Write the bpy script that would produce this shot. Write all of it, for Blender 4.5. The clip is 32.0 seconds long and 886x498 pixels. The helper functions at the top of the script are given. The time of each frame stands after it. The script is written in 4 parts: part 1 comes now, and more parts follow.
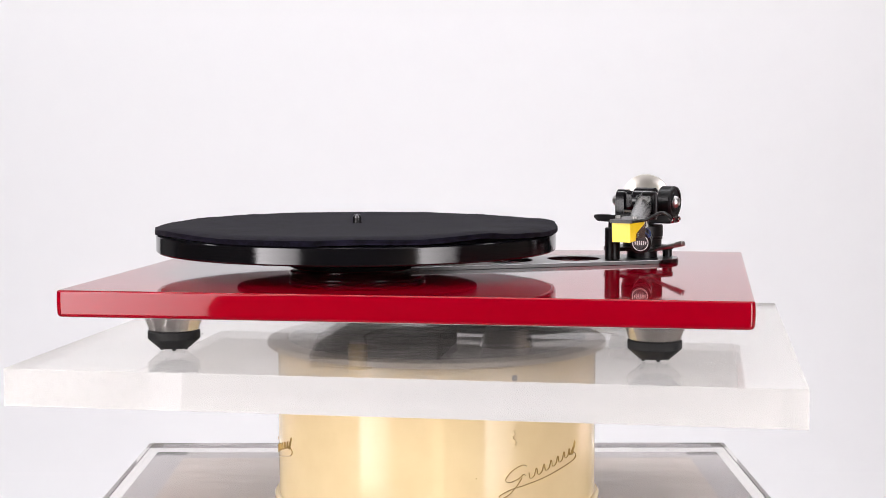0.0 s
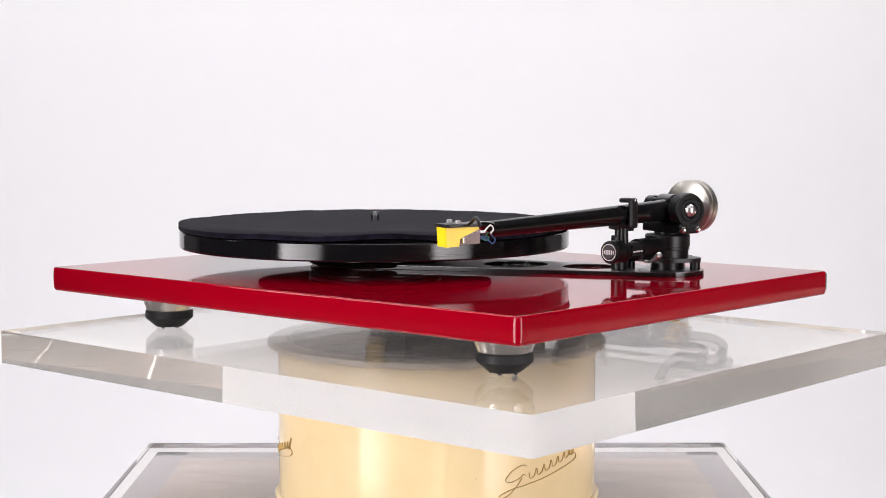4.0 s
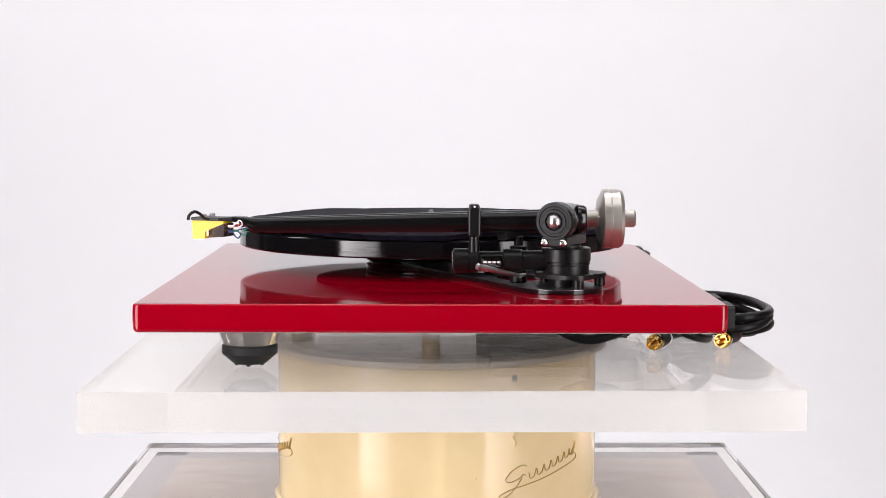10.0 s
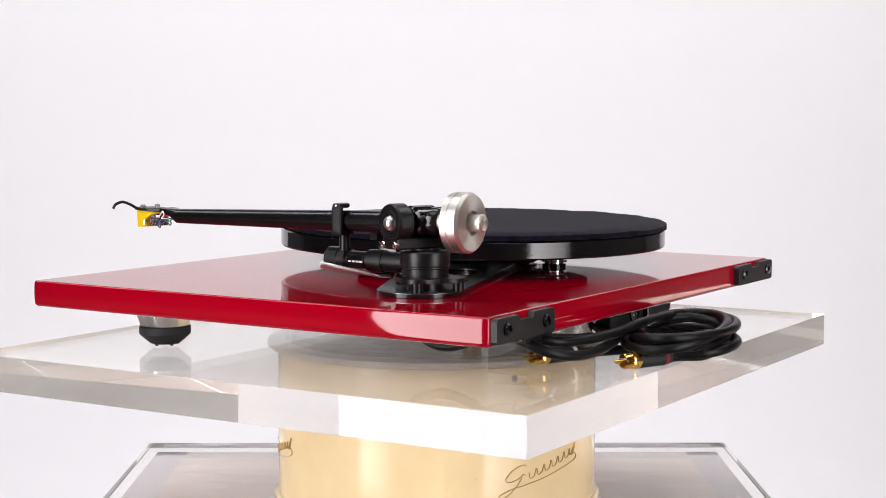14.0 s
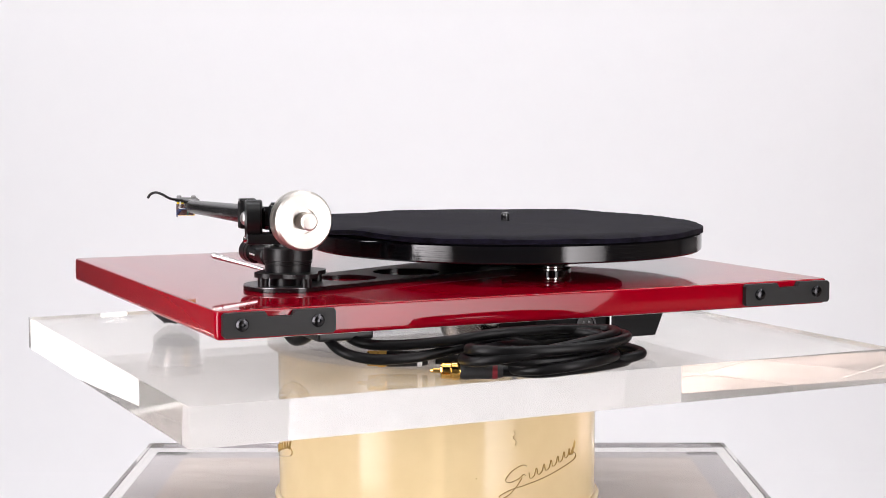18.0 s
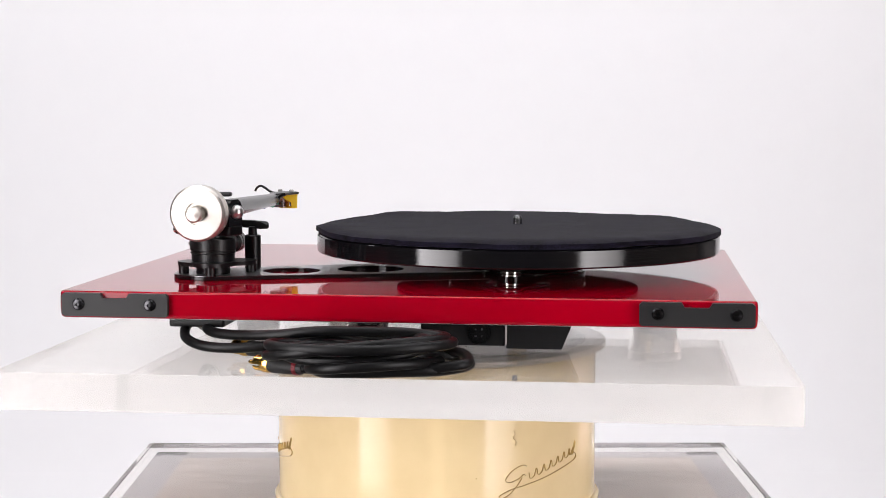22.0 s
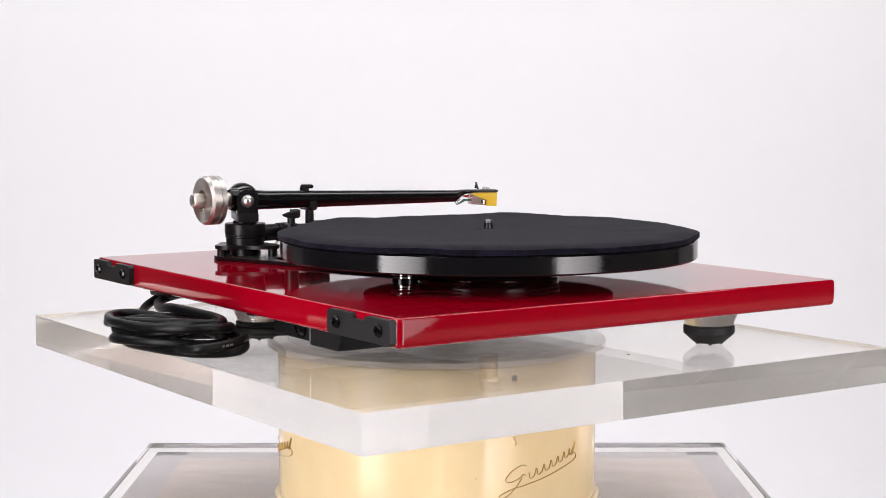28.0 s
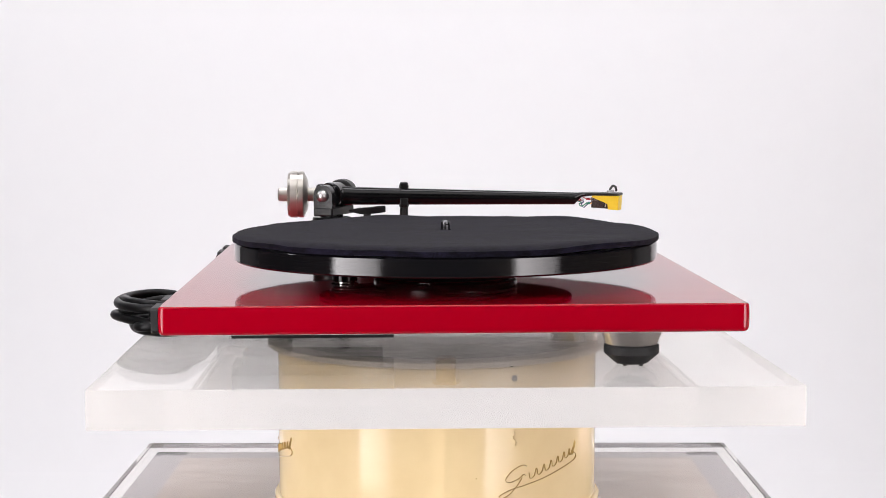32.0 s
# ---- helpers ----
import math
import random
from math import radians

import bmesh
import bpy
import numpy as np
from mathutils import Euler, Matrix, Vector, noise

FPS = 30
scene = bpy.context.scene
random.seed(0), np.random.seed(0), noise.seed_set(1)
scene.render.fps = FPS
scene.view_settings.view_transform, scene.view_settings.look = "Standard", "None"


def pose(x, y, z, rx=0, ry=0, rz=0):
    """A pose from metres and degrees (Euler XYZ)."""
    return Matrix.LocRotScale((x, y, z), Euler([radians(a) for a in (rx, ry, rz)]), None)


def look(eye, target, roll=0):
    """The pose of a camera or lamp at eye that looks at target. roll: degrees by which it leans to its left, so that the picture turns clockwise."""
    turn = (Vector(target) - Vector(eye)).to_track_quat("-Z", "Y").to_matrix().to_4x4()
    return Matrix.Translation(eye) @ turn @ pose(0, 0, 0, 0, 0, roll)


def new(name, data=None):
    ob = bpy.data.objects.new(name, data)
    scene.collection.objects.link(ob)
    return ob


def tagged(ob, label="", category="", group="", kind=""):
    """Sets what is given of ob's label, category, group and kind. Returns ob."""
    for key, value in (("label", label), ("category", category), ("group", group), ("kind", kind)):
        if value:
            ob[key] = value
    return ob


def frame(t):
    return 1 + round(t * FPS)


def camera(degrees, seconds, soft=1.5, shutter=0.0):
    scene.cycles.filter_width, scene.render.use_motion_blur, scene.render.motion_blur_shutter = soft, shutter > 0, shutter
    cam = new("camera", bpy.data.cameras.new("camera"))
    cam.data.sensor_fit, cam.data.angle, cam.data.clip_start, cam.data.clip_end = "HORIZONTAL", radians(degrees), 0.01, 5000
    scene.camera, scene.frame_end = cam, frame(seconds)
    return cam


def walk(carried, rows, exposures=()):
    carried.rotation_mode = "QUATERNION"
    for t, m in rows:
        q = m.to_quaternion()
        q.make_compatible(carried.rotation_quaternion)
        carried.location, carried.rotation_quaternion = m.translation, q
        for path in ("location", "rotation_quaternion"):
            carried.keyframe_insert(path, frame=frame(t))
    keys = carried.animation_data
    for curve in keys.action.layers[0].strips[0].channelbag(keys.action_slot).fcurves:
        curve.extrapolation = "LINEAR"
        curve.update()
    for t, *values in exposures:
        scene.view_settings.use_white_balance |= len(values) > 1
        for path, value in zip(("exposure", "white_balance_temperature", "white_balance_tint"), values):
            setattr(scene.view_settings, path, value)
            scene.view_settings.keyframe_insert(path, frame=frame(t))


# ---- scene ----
SHELF_TOP = 1.10                      # height of the rotating acrylic shelf above the floor
EYE = (0.0, -1.1795, SHELF_TOP + 0.1642)
AIM = (EYE[0] + math.sin(0.0038), EYE[1] + math.cos(0.0038), EYE[2] - math.tan(0.0872))
cam = camera(30.9, 32.0, soft=0.85)
walk(cam, [(0.0, look(EYE, AIM)), (32.0, look(EYE, AIM))], exposures=[(0.0, 0.0), (32.0, 0.0)])

# ---- world and lights ----
world = bpy.data.worlds.new("studio_air")
scene.world = world
world.use_nodes = True
world.node_tree.nodes["Background"].inputs[0].default_value = (0.9, 0.92, 1.0, 1)
world.node_tree.nodes["Background"].inputs[1].default_value = 0.02


def area(name, eye, target, wide, high, watts, colour=(1, 1, 1)):
    data = bpy.data.lights.new(name, "AREA")
    data.shape, data.size, data.size_y, data.energy, data.color = "RECTANGLE", wide, high, watts, colour
    ob = new(name, data)
    ob.matrix_world = look(eye, target)
    return ob


# two tall strip softboxes close in front of the stand, one on either side
for x, y, nx, ny, wide, watts in ((-0.5725, -0.6965, 0.90, 0.43, 0.388, 7.3), (0.73, -0.755, -0.50, 0.867, 0.43, 5.8)):
    eye = (x, y, SHELF_TOP + 0.15)
    box_light = area("softbox", eye, (x + nx, y + ny, eye[2] - 0.12), wide, 1.2, watts, (1.0, 0.955, 0.98))
    box_light.data.spread = radians(150)
    # brighter towards one upright edge, fading across to the other
    box_light.data.use_nodes = True
    nt = box_light.data.node_tree
    where = nt.nodes.new("ShaderNodeNewGeometry")
    split = nt.nodes.new("ShaderNodeSeparateXYZ")
    fade = nt.nodes.new("ShaderNodeMapRange")
    fade.inputs["To Min"].default_value, fade.inputs["To Max"].default_value = 1.75, 0.58
    nt.links.new(where.outputs["Parametric"], split.inputs[0])
    nt.links.new(split.outputs["X"], fade.inputs["Value"])
    nt.links.new(fade.outputs[0], nt.nodes["Emission"].inputs["Strength"])
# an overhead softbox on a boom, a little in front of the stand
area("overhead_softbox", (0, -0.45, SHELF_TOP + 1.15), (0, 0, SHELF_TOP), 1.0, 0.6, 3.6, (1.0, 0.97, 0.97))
# unseen lamps added above and near the floor to brighten the paper sweep
area("sweep_fill_high", (-0.75, 0.55, 3.1), (-0.75, 2.1, 1.1), 5.6, 0.6, 94, (0.98, 0.965, 1.0))
area("sweep_fill_low", (-1.6, 0.86, 0.30), (-1.6, 2.1, 0.75), 5.8, 0.25, 15, (0.98, 0.965, 1.0))
# unseen fill lamps added overhead to light the floor at the room's sides
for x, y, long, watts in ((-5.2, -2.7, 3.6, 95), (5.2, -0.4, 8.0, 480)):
    panel = area("side_fill", (x, y, 3.36), (x, y, 0), 3.4, long, watts, (1.0, 0.95, 0.88))
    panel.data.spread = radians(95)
# narrow unseen fill lamps added over the floor beside the sweep
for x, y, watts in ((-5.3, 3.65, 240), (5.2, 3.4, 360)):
    panel = area("back_fill", (x, y, 3.36), (x, y, 0), 3.6, 1.0, watts, (1.0, 0.97, 0.95))
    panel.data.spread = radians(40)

# ---- materials ----


def material(name, colour, rough=0.5, metal=0.0, ior=1.5, spread=0.12, scale=40.0, fine=400.0, bump=0.0,
             stretch=(1, 1, 1), rough_spread=0.1, transmission=0.0, coat=0.0, sheen=0.0, tint=None, aniso=0.0, half=0.4, vary=False):
    """A principled surface whose colour, gloss and relief vary at a coarse and a fine scale."""
    m = bpy.data.materials.new(name)
    m.use_nodes = True
    nt = m.node_tree
    b = nt.nodes["Principled BSDF"]
    tc = nt.nodes.new("ShaderNodeTexCoord")
    mp = nt.nodes.new("ShaderNodeMapping")
    mp.inputs["Scale"].default_value = stretch
    nt.links.new(tc.outputs["Object"], mp.inputs[0])
    if vary:
        info = nt.nodes.new("ShaderNodeObjectInfo")
        step = nt.nodes.new("ShaderNodeMath")
        step.operation, step.inputs[1].default_value = "MULTIPLY", 50.0
        nt.links.new(info.outputs["Random"], step.inputs[0])
        nt.links.new(step.outputs[0], mp.inputs["Location"])
    n1 = nt.nodes.new("ShaderNodeTexNoise")
    n1.inputs["Scale"].default_value, n1.inputs["Detail"].default_value = scale, 4
    n2 = nt.nodes.new("ShaderNodeTexNoise")
    n2.inputs["Scale"].default_value, n2.inputs["Detail"].default_value = fine, 3
    for n in (n1, n2):
        nt.links.new(mp.outputs[0], n.inputs["Vector"])
    both = nt.nodes.new("ShaderNodeMath")
    both.operation = "ADD"
    nt.links.new(n1.outputs[0], both.inputs[0])
    nt.links.new(n2.outputs[0], both.inputs[1])
    ramp = nt.nodes.new("ShaderNodeMapRange")
    ramp.inputs["From Min"].default_value, ramp.inputs["From Max"].default_value = 1 - half, 1 + half
    nt.links.new(both.outputs[0], ramp.inputs["Value"])
    mix = nt.nodes.new("ShaderNodeMix")
    mix.data_type = "RGBA"
    second = tint or tuple(min(1, c * (1 + spread)) for c in colour)
    mix.inputs["A"].default_value = (*[c * (1 - spread) for c in colour], 1)
    mix.inputs["B"].default_value = (*second, 1)
    nt.links.new(ramp.outputs[0], mix.inputs["Factor"])
    nt.links.new(mix.outputs["Result"], b.inputs["Base Color"])
    rr = nt.nodes.new("ShaderNodeMapRange")
    rr.inputs["From Min"].default_value, rr.inputs["From Max"].default_value = 0.6, 1.4
    rr.inputs["To Min"].default_value, rr.inputs["To Max"].default_value = max(0, rough * (1 - rough_spread)), min(1, rough * (1 + rough_spread))
    nt.links.new(both.outputs[0], rr.inputs["Value"])
    nt.links.new(rr.outputs[0], b.inputs["Roughness"])
    b.inputs["Metallic"].default_value, b.inputs["IOR"].default_value = metal, ior
    b.inputs["Transmission Weight"].default_value = transmission
    b.inputs["Coat Weight"].default_value = coat
    b.inputs["Sheen Weight"].default_value = sheen
    b.inputs["Anisotropic"].default_value = aniso
    if aniso:
        tg = nt.nodes.new("ShaderNodeTangent")
        tg.direction_type, tg.axis = "RADIAL", "Z"
        nt.links.new(tg.outputs[0], b.inputs["Tangent"])
    if bump:
        bp = nt.nodes.new("ShaderNodeBump")
        bp.inputs["Strength"].default_value, bp.inputs["Distance"].default_value = 1.0, bump
        nt.links.new(both.outputs[0], bp.inputs["Height"])
        nt.links.new(bp.outputs[0], b.inputs["Normal"])
    return m


RED = material("red_lacquer", (0.275, 0.0, 0.0078), 0.04, ior=1.47, spread=0.03, scale=14, fine=45, bump=0.00003)
RIM = material("black_gloss_rim", (0.004, 0.004, 0.005), 0.045, ior=1.52, spread=0.3, scale=3, fine=9, stretch=(4, 4, 420), rough_spread=0.6, bump=0.000022)
UNDERGLASS = material("grey_platter_underside", (0.045, 0.045, 0.045), 0.3, spread=0.1)
DULL = material("dull_black_plastic", (0.007, 0.007, 0.0075), 0.7, ior=1.3, spread=0.2, scale=60, fine=900)
UNDERPLATTER = material("black_platter_body", (0.003, 0.003, 0.0035), 0.8, ior=1.2, spread=0.2, scale=40, fine=400)
BLACK = material("black_satin_plastic", (0.0042, 0.0042, 0.0046), 0.34, ior=1.40, spread=0.25, scale=60, fine=900, bump=0.00003)
GLOSS = material("black_gloss_paint", (0.008, 0.008, 0.009), 0.14, spread=0.2, scale=50, fine=500)
ARMPAINT = material("black_arm_paint", (0.004, 0.004, 0.0045), 0.2, ior=1.38, spread=0.2, scale=50, fine=500)
MATTE = material("black_matte_moulding", (0.008, 0.008, 0.0084), 0.5, ior=1.42, spread=0.25, scale=80, fine=1400, bump=0.00006)
RUBBER = material("black_rubber", (0.0065, 0.0065, 0.007), 0.6, spread=0.25, scale=70, fine=1200, bump=0.00003)
SLEEVE = material("black_cable_sleeve", (0.003, 0.003, 0.0033), 0.38, ior=1.30, spread=0.3, scale=90, fine=1500, bump=0.00003)
STEEL = material("turned_steel", (0.62, 0.585, 0.54), 0.36, metal=1, spread=0.04, scale=4, fine=30, stretch=(0.06, 0.06, 30), rough_spread=0.08)
TURNED = material("turned_steel_face", (0.64, 0.605, 0.56), 0.44, metal=1, spread=0.02, scale=8, fine=60, rough_spread=0.03, aniso=0.8)
DARKSCREW = material("blackened_steel", (0.045, 0.045, 0.048), 0.22, metal=1, spread=0.1)
SPINDLE = material("dark_steel", (0.12, 0.12, 0.125), 0.26, metal=1, spread=0.1)
CHROME = material("polished_chrome", (0.78, 0.77, 0.76), 0.08, metal=1, spread=0.04, scale=80, fine=800)
ALU = material("spun_aluminium", (0.78, 0.77, 0.76), 0.16, metal=1, spread=0.06, scale=20, fine=300, stretch=(1, 1, 14), aniso=0.5)
GOLD = material("gold_plating", (0.86, 0.56, 0.16), 0.14, metal=1, spread=0.06, scale=100, fine=900)
BRASS = material("gilt_script", (0.42, 0.28, 0.09), 0.3, metal=0.7, spread=0.15, scale=60, fine=500)
YELLOW = material("yellow_plastic", (0.85, 0.60, 0.006), 0.32, spread=0.04, scale=70, fine=900)
SMOKE = material("smoked_mirror_metal", (0.42, 0.33, 0.32), 0.26, metal=1, spread=0.1, scale=100, fine=900)
SCREW = material("grey_steel_screw", (0.36, 0.35, 0.35), 0.30, metal=1, spread=0.1, scale=100, fine=900)
FELT = material("black_felt", (0.0022, 0.0019, 0.0042), 0.95, spread=0.75, scale=110, fine=850, half=0.26, tint=(0.0105, 0.0092, 0.0190), bump=0.0003, sheen=0.05, ior=1.12)
BRUSHED = material("brushed_plate", (0.25, 0.25, 0.26), 0.30, metal=1, spread=0.1, scale=20, fine=260, stretch=(2, 20, 1))


def acrylic(name, colour, gloss, veil_low, veil_high, rough, relief=0.000001, sheen=0.003):
    """Clear cast acrylic: it refracts, mirrors wholly past the critical angle and else by a share of Fresnel's law."""
    m = bpy.data.materials.new(name)
    m.use_nodes = True
    nt = m.node_tree
    nt.nodes.remove(nt.nodes["Principled BSDF"])
    out = nt.nodes["Material Output"]
    tc = nt.nodes.new("ShaderNodeTexCoord")
    n = nt.nodes.new("ShaderNodeTexNoise")
    n.inputs["Scale"].default_value, n.inputs["Detail"].default_value = 60, 5
    nt.links.new(tc.outputs["Object"], n.inputs["Vector"])
    bp = nt.nodes.new("ShaderNodeBump")
    bp.inputs["Distance"].default_value = relief
    nt.links.new(n.outputs[0], bp.inputs["Height"])
    haze = nt.nodes.new("ShaderNodeMapRange")
    haze.inputs["From Min"].default_value, haze.inputs["From Max"].default_value = 0.45, 0.8
    haze.inputs["To Min"].default_value, haze.inputs["To Max"].default_value = rough * 0.4, rough
    nt.links.new(n.outputs[0], haze.inputs["Value"])
    through_it = nt.nodes.new("ShaderNodeBsdfRefraction")
    through_it.inputs["Color"].default_value, through_it.inputs["IOR"].default_value = (*colour, 1), 1.49
    mirror = nt.nodes.new("ShaderNodeBsdfGlossy")
    mirror.inputs["Color"].default_value = (0.985, 0.985, 0.985, 1)
    mirror.inputs["Roughness"].default_value = sheen
    nt.links.new(haze.outputs[0], through_it.inputs["Roughness"])
    fr = nt.nodes.new("ShaderNodeFresnel")
    fr.inputs["IOR"].default_value = 1.49
    full = nt.nodes.new("ShaderNodeMath")
    full.operation, full.inputs[1].default_value = "GREATER_THAN", 0.97
    nt.links.new(fr.outputs[0], full.inputs[0])
    share = nt.nodes.new("ShaderNodeMath")
    share.operation, share.inputs[1].default_value = "MULTIPLY", gloss
    nt.links.new(fr.outputs[0], share.inputs[0])
    top = nt.nodes.new("ShaderNodeMath")
    top.operation = "MAXIMUM"
    nt.links.new(full.outputs[0], top.inputs[0])
    nt.links.new(share.outputs[0], top.inputs[1])
    mix = nt.nodes.new("ShaderNodeMixShader")
    nt.links.new(top.outputs[0], mix.inputs[0])
    nt.links.new(through_it.outputs[0], mix.inputs[1])
    nt.links.new(mirror.outputs[0], mix.inputs[2])
    # pale diffuse share mixed over the clear acrylic
    pale_share = nt.nodes.new("ShaderNodeBsdfDiffuse")
    pale_share.inputs["Color"].default_value = (0.91, 0.885, 0.855, 1)
    film = nt.nodes.new("ShaderNodeMapRange")
    film.inputs["From Min"].default_value, film.inputs["From Max"].default_value = 0.3, 0.75
    film.inputs["To Min"].default_value, film.inputs["To Max"].default_value = veil_low, veil_high
    nt.links.new(n.outputs[0], film.inputs["Value"])
    veil = nt.nodes.new("ShaderNodeMixShader")
    nt.links.new(film.outputs[0], veil.inputs[0])
    nt.links.new(mix.outputs[0], veil.inputs[1])
    nt.links.new(pale_share.outputs[0], veil.inputs[2])
    nt.links.new(veil.outputs[0], out.inputs["Surface"])
    for b in (through_it, mirror):
        nt.links.new(bp.outputs[0], b.inputs["Normal"])
    return m


ACRYLIC = acrylic("clear_acrylic", (0.985, 0.978, 0.962), 1.0, 0.045, 0.095, 0.05, 0.0000003, 0.002)
PLATE = acrylic("clear_acrylic_plate", (0.985, 0.975, 0.96), 0.4, 0.015, 0.05, 0.03)
TOPFACE = acrylic("hazed_acrylic_face", (0.985, 0.978, 0.962), 0.62, 0.07, 0.12, 0.03, 0.0000003, 0.002)
# edge faces: extra white mixed in stands for the light they catch
SAWN = acrylic("whitened_acrylic_edge", (0.985, 0.978, 0.962), 0.72, 0.135, 0.165, 0.002, 0.0000002, 0.004)
UNDER = material("pale_grey_laminate", (0.62, 0.60, 0.60), 0.45, spread=0.06, scale=12, fine=200)
CREAM = material("cream_enamel", (0.755, 0.585, 0.325), 0.12, ior=1.39, spread=0.035, scale=9, fine=50, bump=0.00003, tint=(0.785, 0.625, 0.365))
RINGGREY = material("beige_grey_ring", (0.40, 0.35, 0.29), 0.3, spread=0.2, scale=25, fine=200)
GREYDISC = material("scuffed_grey_disc", (0.075, 0.068, 0.075), 0.25, spread=0.4, half=0.28, tint=(0.34, 0.32, 0.33), scale=18, fine=150, stretch=(1, 5, 1), rough_spread=0.4)
PAPER = material("white_paper_sweep", (0.84, 0.835, 0.845), 0.85, spread=0.01, scale=1.5, fine=20)
TILE = material("brown_grey_stone_tile", (0.10, 0.072, 0.066), 0.35, spread=0.3, scale=3, fine=22, tint=(0.25, 0.195, 0.180), bump=0.0002, half=0.25, vary=True)
JOINT = material("pale_grout", (0.80, 0.78, 0.76), 0.8, spread=0.1, scale=20, fine=200)
PLASTER = material("grey_brown_plaster", (0.13, 0.115, 0.105), 0.8, spread=0.2, scale=1.5, fine=30, bump=0.0005)
CREAMWALL = material("pale_cream_wall_paint", (0.50, 0.46, 0.40), 0.8, spread=0.1, scale=2, fine=60, bump=0.0004)
WALL = material("dark_studio_paint", (0.035, 0.035, 0.038), 0.8, spread=0.1, scale=2, fine=60)
# margin of the pedestal top, coloured like the grey reflection in the plate
BORDER = material("mauve_grey_reflection", (0.30, 0.28, 0.30), 0.5, spread=0.12, scale=9, fine=60, bump=0.0001)
SLAB = material("stained_brown_slab", (0.34, 0.26, 0.22), 0.5, spread=0.12, scale=9, fine=34, stretch=(0.45, 1.5, 1), tint=(0.48, 0.42, 0.39), bump=0.0001, half=0.3)
RED_BAND = material("dark_red_band", (0.16, 0.006, 0.012), 0.5)
RED_WIRE = material("red_wire", (0.5, 0.02, 0.03), 0.4)
WHITE_WIRE = material("white_wire", (0.8, 0.8, 0.78), 0.4)
GREEN_WIRE = material("green_wire", (0.02, 0.22, 0.13), 0.4)
BLUE_WIRE = material("blue_wire", (0.02, 0.05, 0.16), 0.4)
FOIL = material("dark_metal_foil", (0.17, 0.17, 0.18), 0.08, metal=1, spread=0.1)
SATIN = material("satin_steel_ball", (0.62, 0.60, 0.60), 0.32, metal=1, spread=0.05)
BADGE = material("grey_printed_badge", (0.09, 0.09, 0.095), 0.28, metal=0.6, spread=0.2, scale=90, fine=900)
FADED = material("faded_grey_print", (0.13, 0.13, 0.13), 0.6)
PRINT = material("white_print", (0.75, 0.75, 0.75), 0.5)

# ---- mesh helpers ----


def link(name, bm, mat, parent=None, label="", angle=32):
    me = bpy.data.meshes.new(name)
    bmesh.ops.recalc_face_normals(bm, faces=bm.faces[:])
    # soft shading, but hard where faces meet at an angle or a broad flat face meets a narrow one
    for f in bm.faces:
        f.smooth = True
    for e in bm.edges:
        if len(e.link_faces) == 2:
            a, b = (f.calc_area() for f in e.link_faces)
            e.smooth = e.calc_face_angle(0) < radians(angle) and max(a, b) < 3.5 * min(a, b)
    bm.to_mesh(me)
    bm.free()
    me.materials.append(mat)
    ob = new(name, me)
    ob.parent = parent
    if label:
        tagged(ob, label)
    return ob


def part(name, bm, mat, parent, label="", angle=32):
    """One mesh under a thing or under a part."""
    return link(name, bm, mat, parent, label, angle)


def box(x0, y0, z0, x1, y1, z1, bevel=0.0, seg=2, bm=None, m=None):
    bm = bm or bmesh.new()
    got = bmesh.ops.create_cube(bm, size=1.0)
    c = pose((x0 + x1) / 2, (y0 + y1) / 2, (z0 + z1) / 2) @ Matrix.Diagonal((abs(x1 - x0), abs(y1 - y0), abs(z1 - z0), 1))
    bmesh.ops.transform(bm, matrix=(m or Matrix()) @ c, verts=got["verts"])
    if bevel:
        edges = list({e for v in got["verts"] for e in v.link_edges})
        bmesh.ops.bevel(bm, geom=edges, offset=bevel, segments=seg, profile=0.5, affect="EDGES")
    return bm


def lathe(profile, seg=48, bm=None, m=None):
    """Turns (radius, height) points round the z axis of m."""
    bm = bm or bmesh.new()
    m = m or Matrix()
    rings = []
    for r, z in profile:
        if r < 1e-7:
            rings.append([bm.verts.new(m @ Vector((0, 0, z)))])
        else:
            rings.append([bm.verts.new(m @ Vector((r * math.cos(2 * math.pi * i / seg), r * math.sin(2 * math.pi * i / seg), z))) for i in range(seg)])
    for a, b in zip(rings, rings[1:]):
        for i in range(seg):
            j = (i + 1) % seg
            if len(a) == 1 and len(b) > 1:
                bm.faces.new((a[0], b[i], b[j]))
            elif len(b) == 1 and len(a) > 1:
                bm.faces.new((a[i], b[0], a[j]))
            elif len(a) > 1:
                bm.faces.new((a[i], b[i], b[j], a[j]))
    return bm


def along(start, end):
    """A frame at start whose z axis points to end."""
    d = Vector(end) - Vector(start)
    return Matrix.Translation(start) @ d.to_track_quat("Z", "Y").to_matrix().to_4x4()


def rod(start, end, r0, r1=None, seg=24, bm=None, cut=0.0):
    """A round bar, with small chamfers of size cut."""
    n = (Vector(end) - Vector(start)).length
    r1 = r0 if r1 is None else r1
    return lathe([(0, 0), (r0 - cut, 0), (r0, cut), (r1, n - cut), (r1 - cut, n), (0, n)], seg, bm, along(start, end))


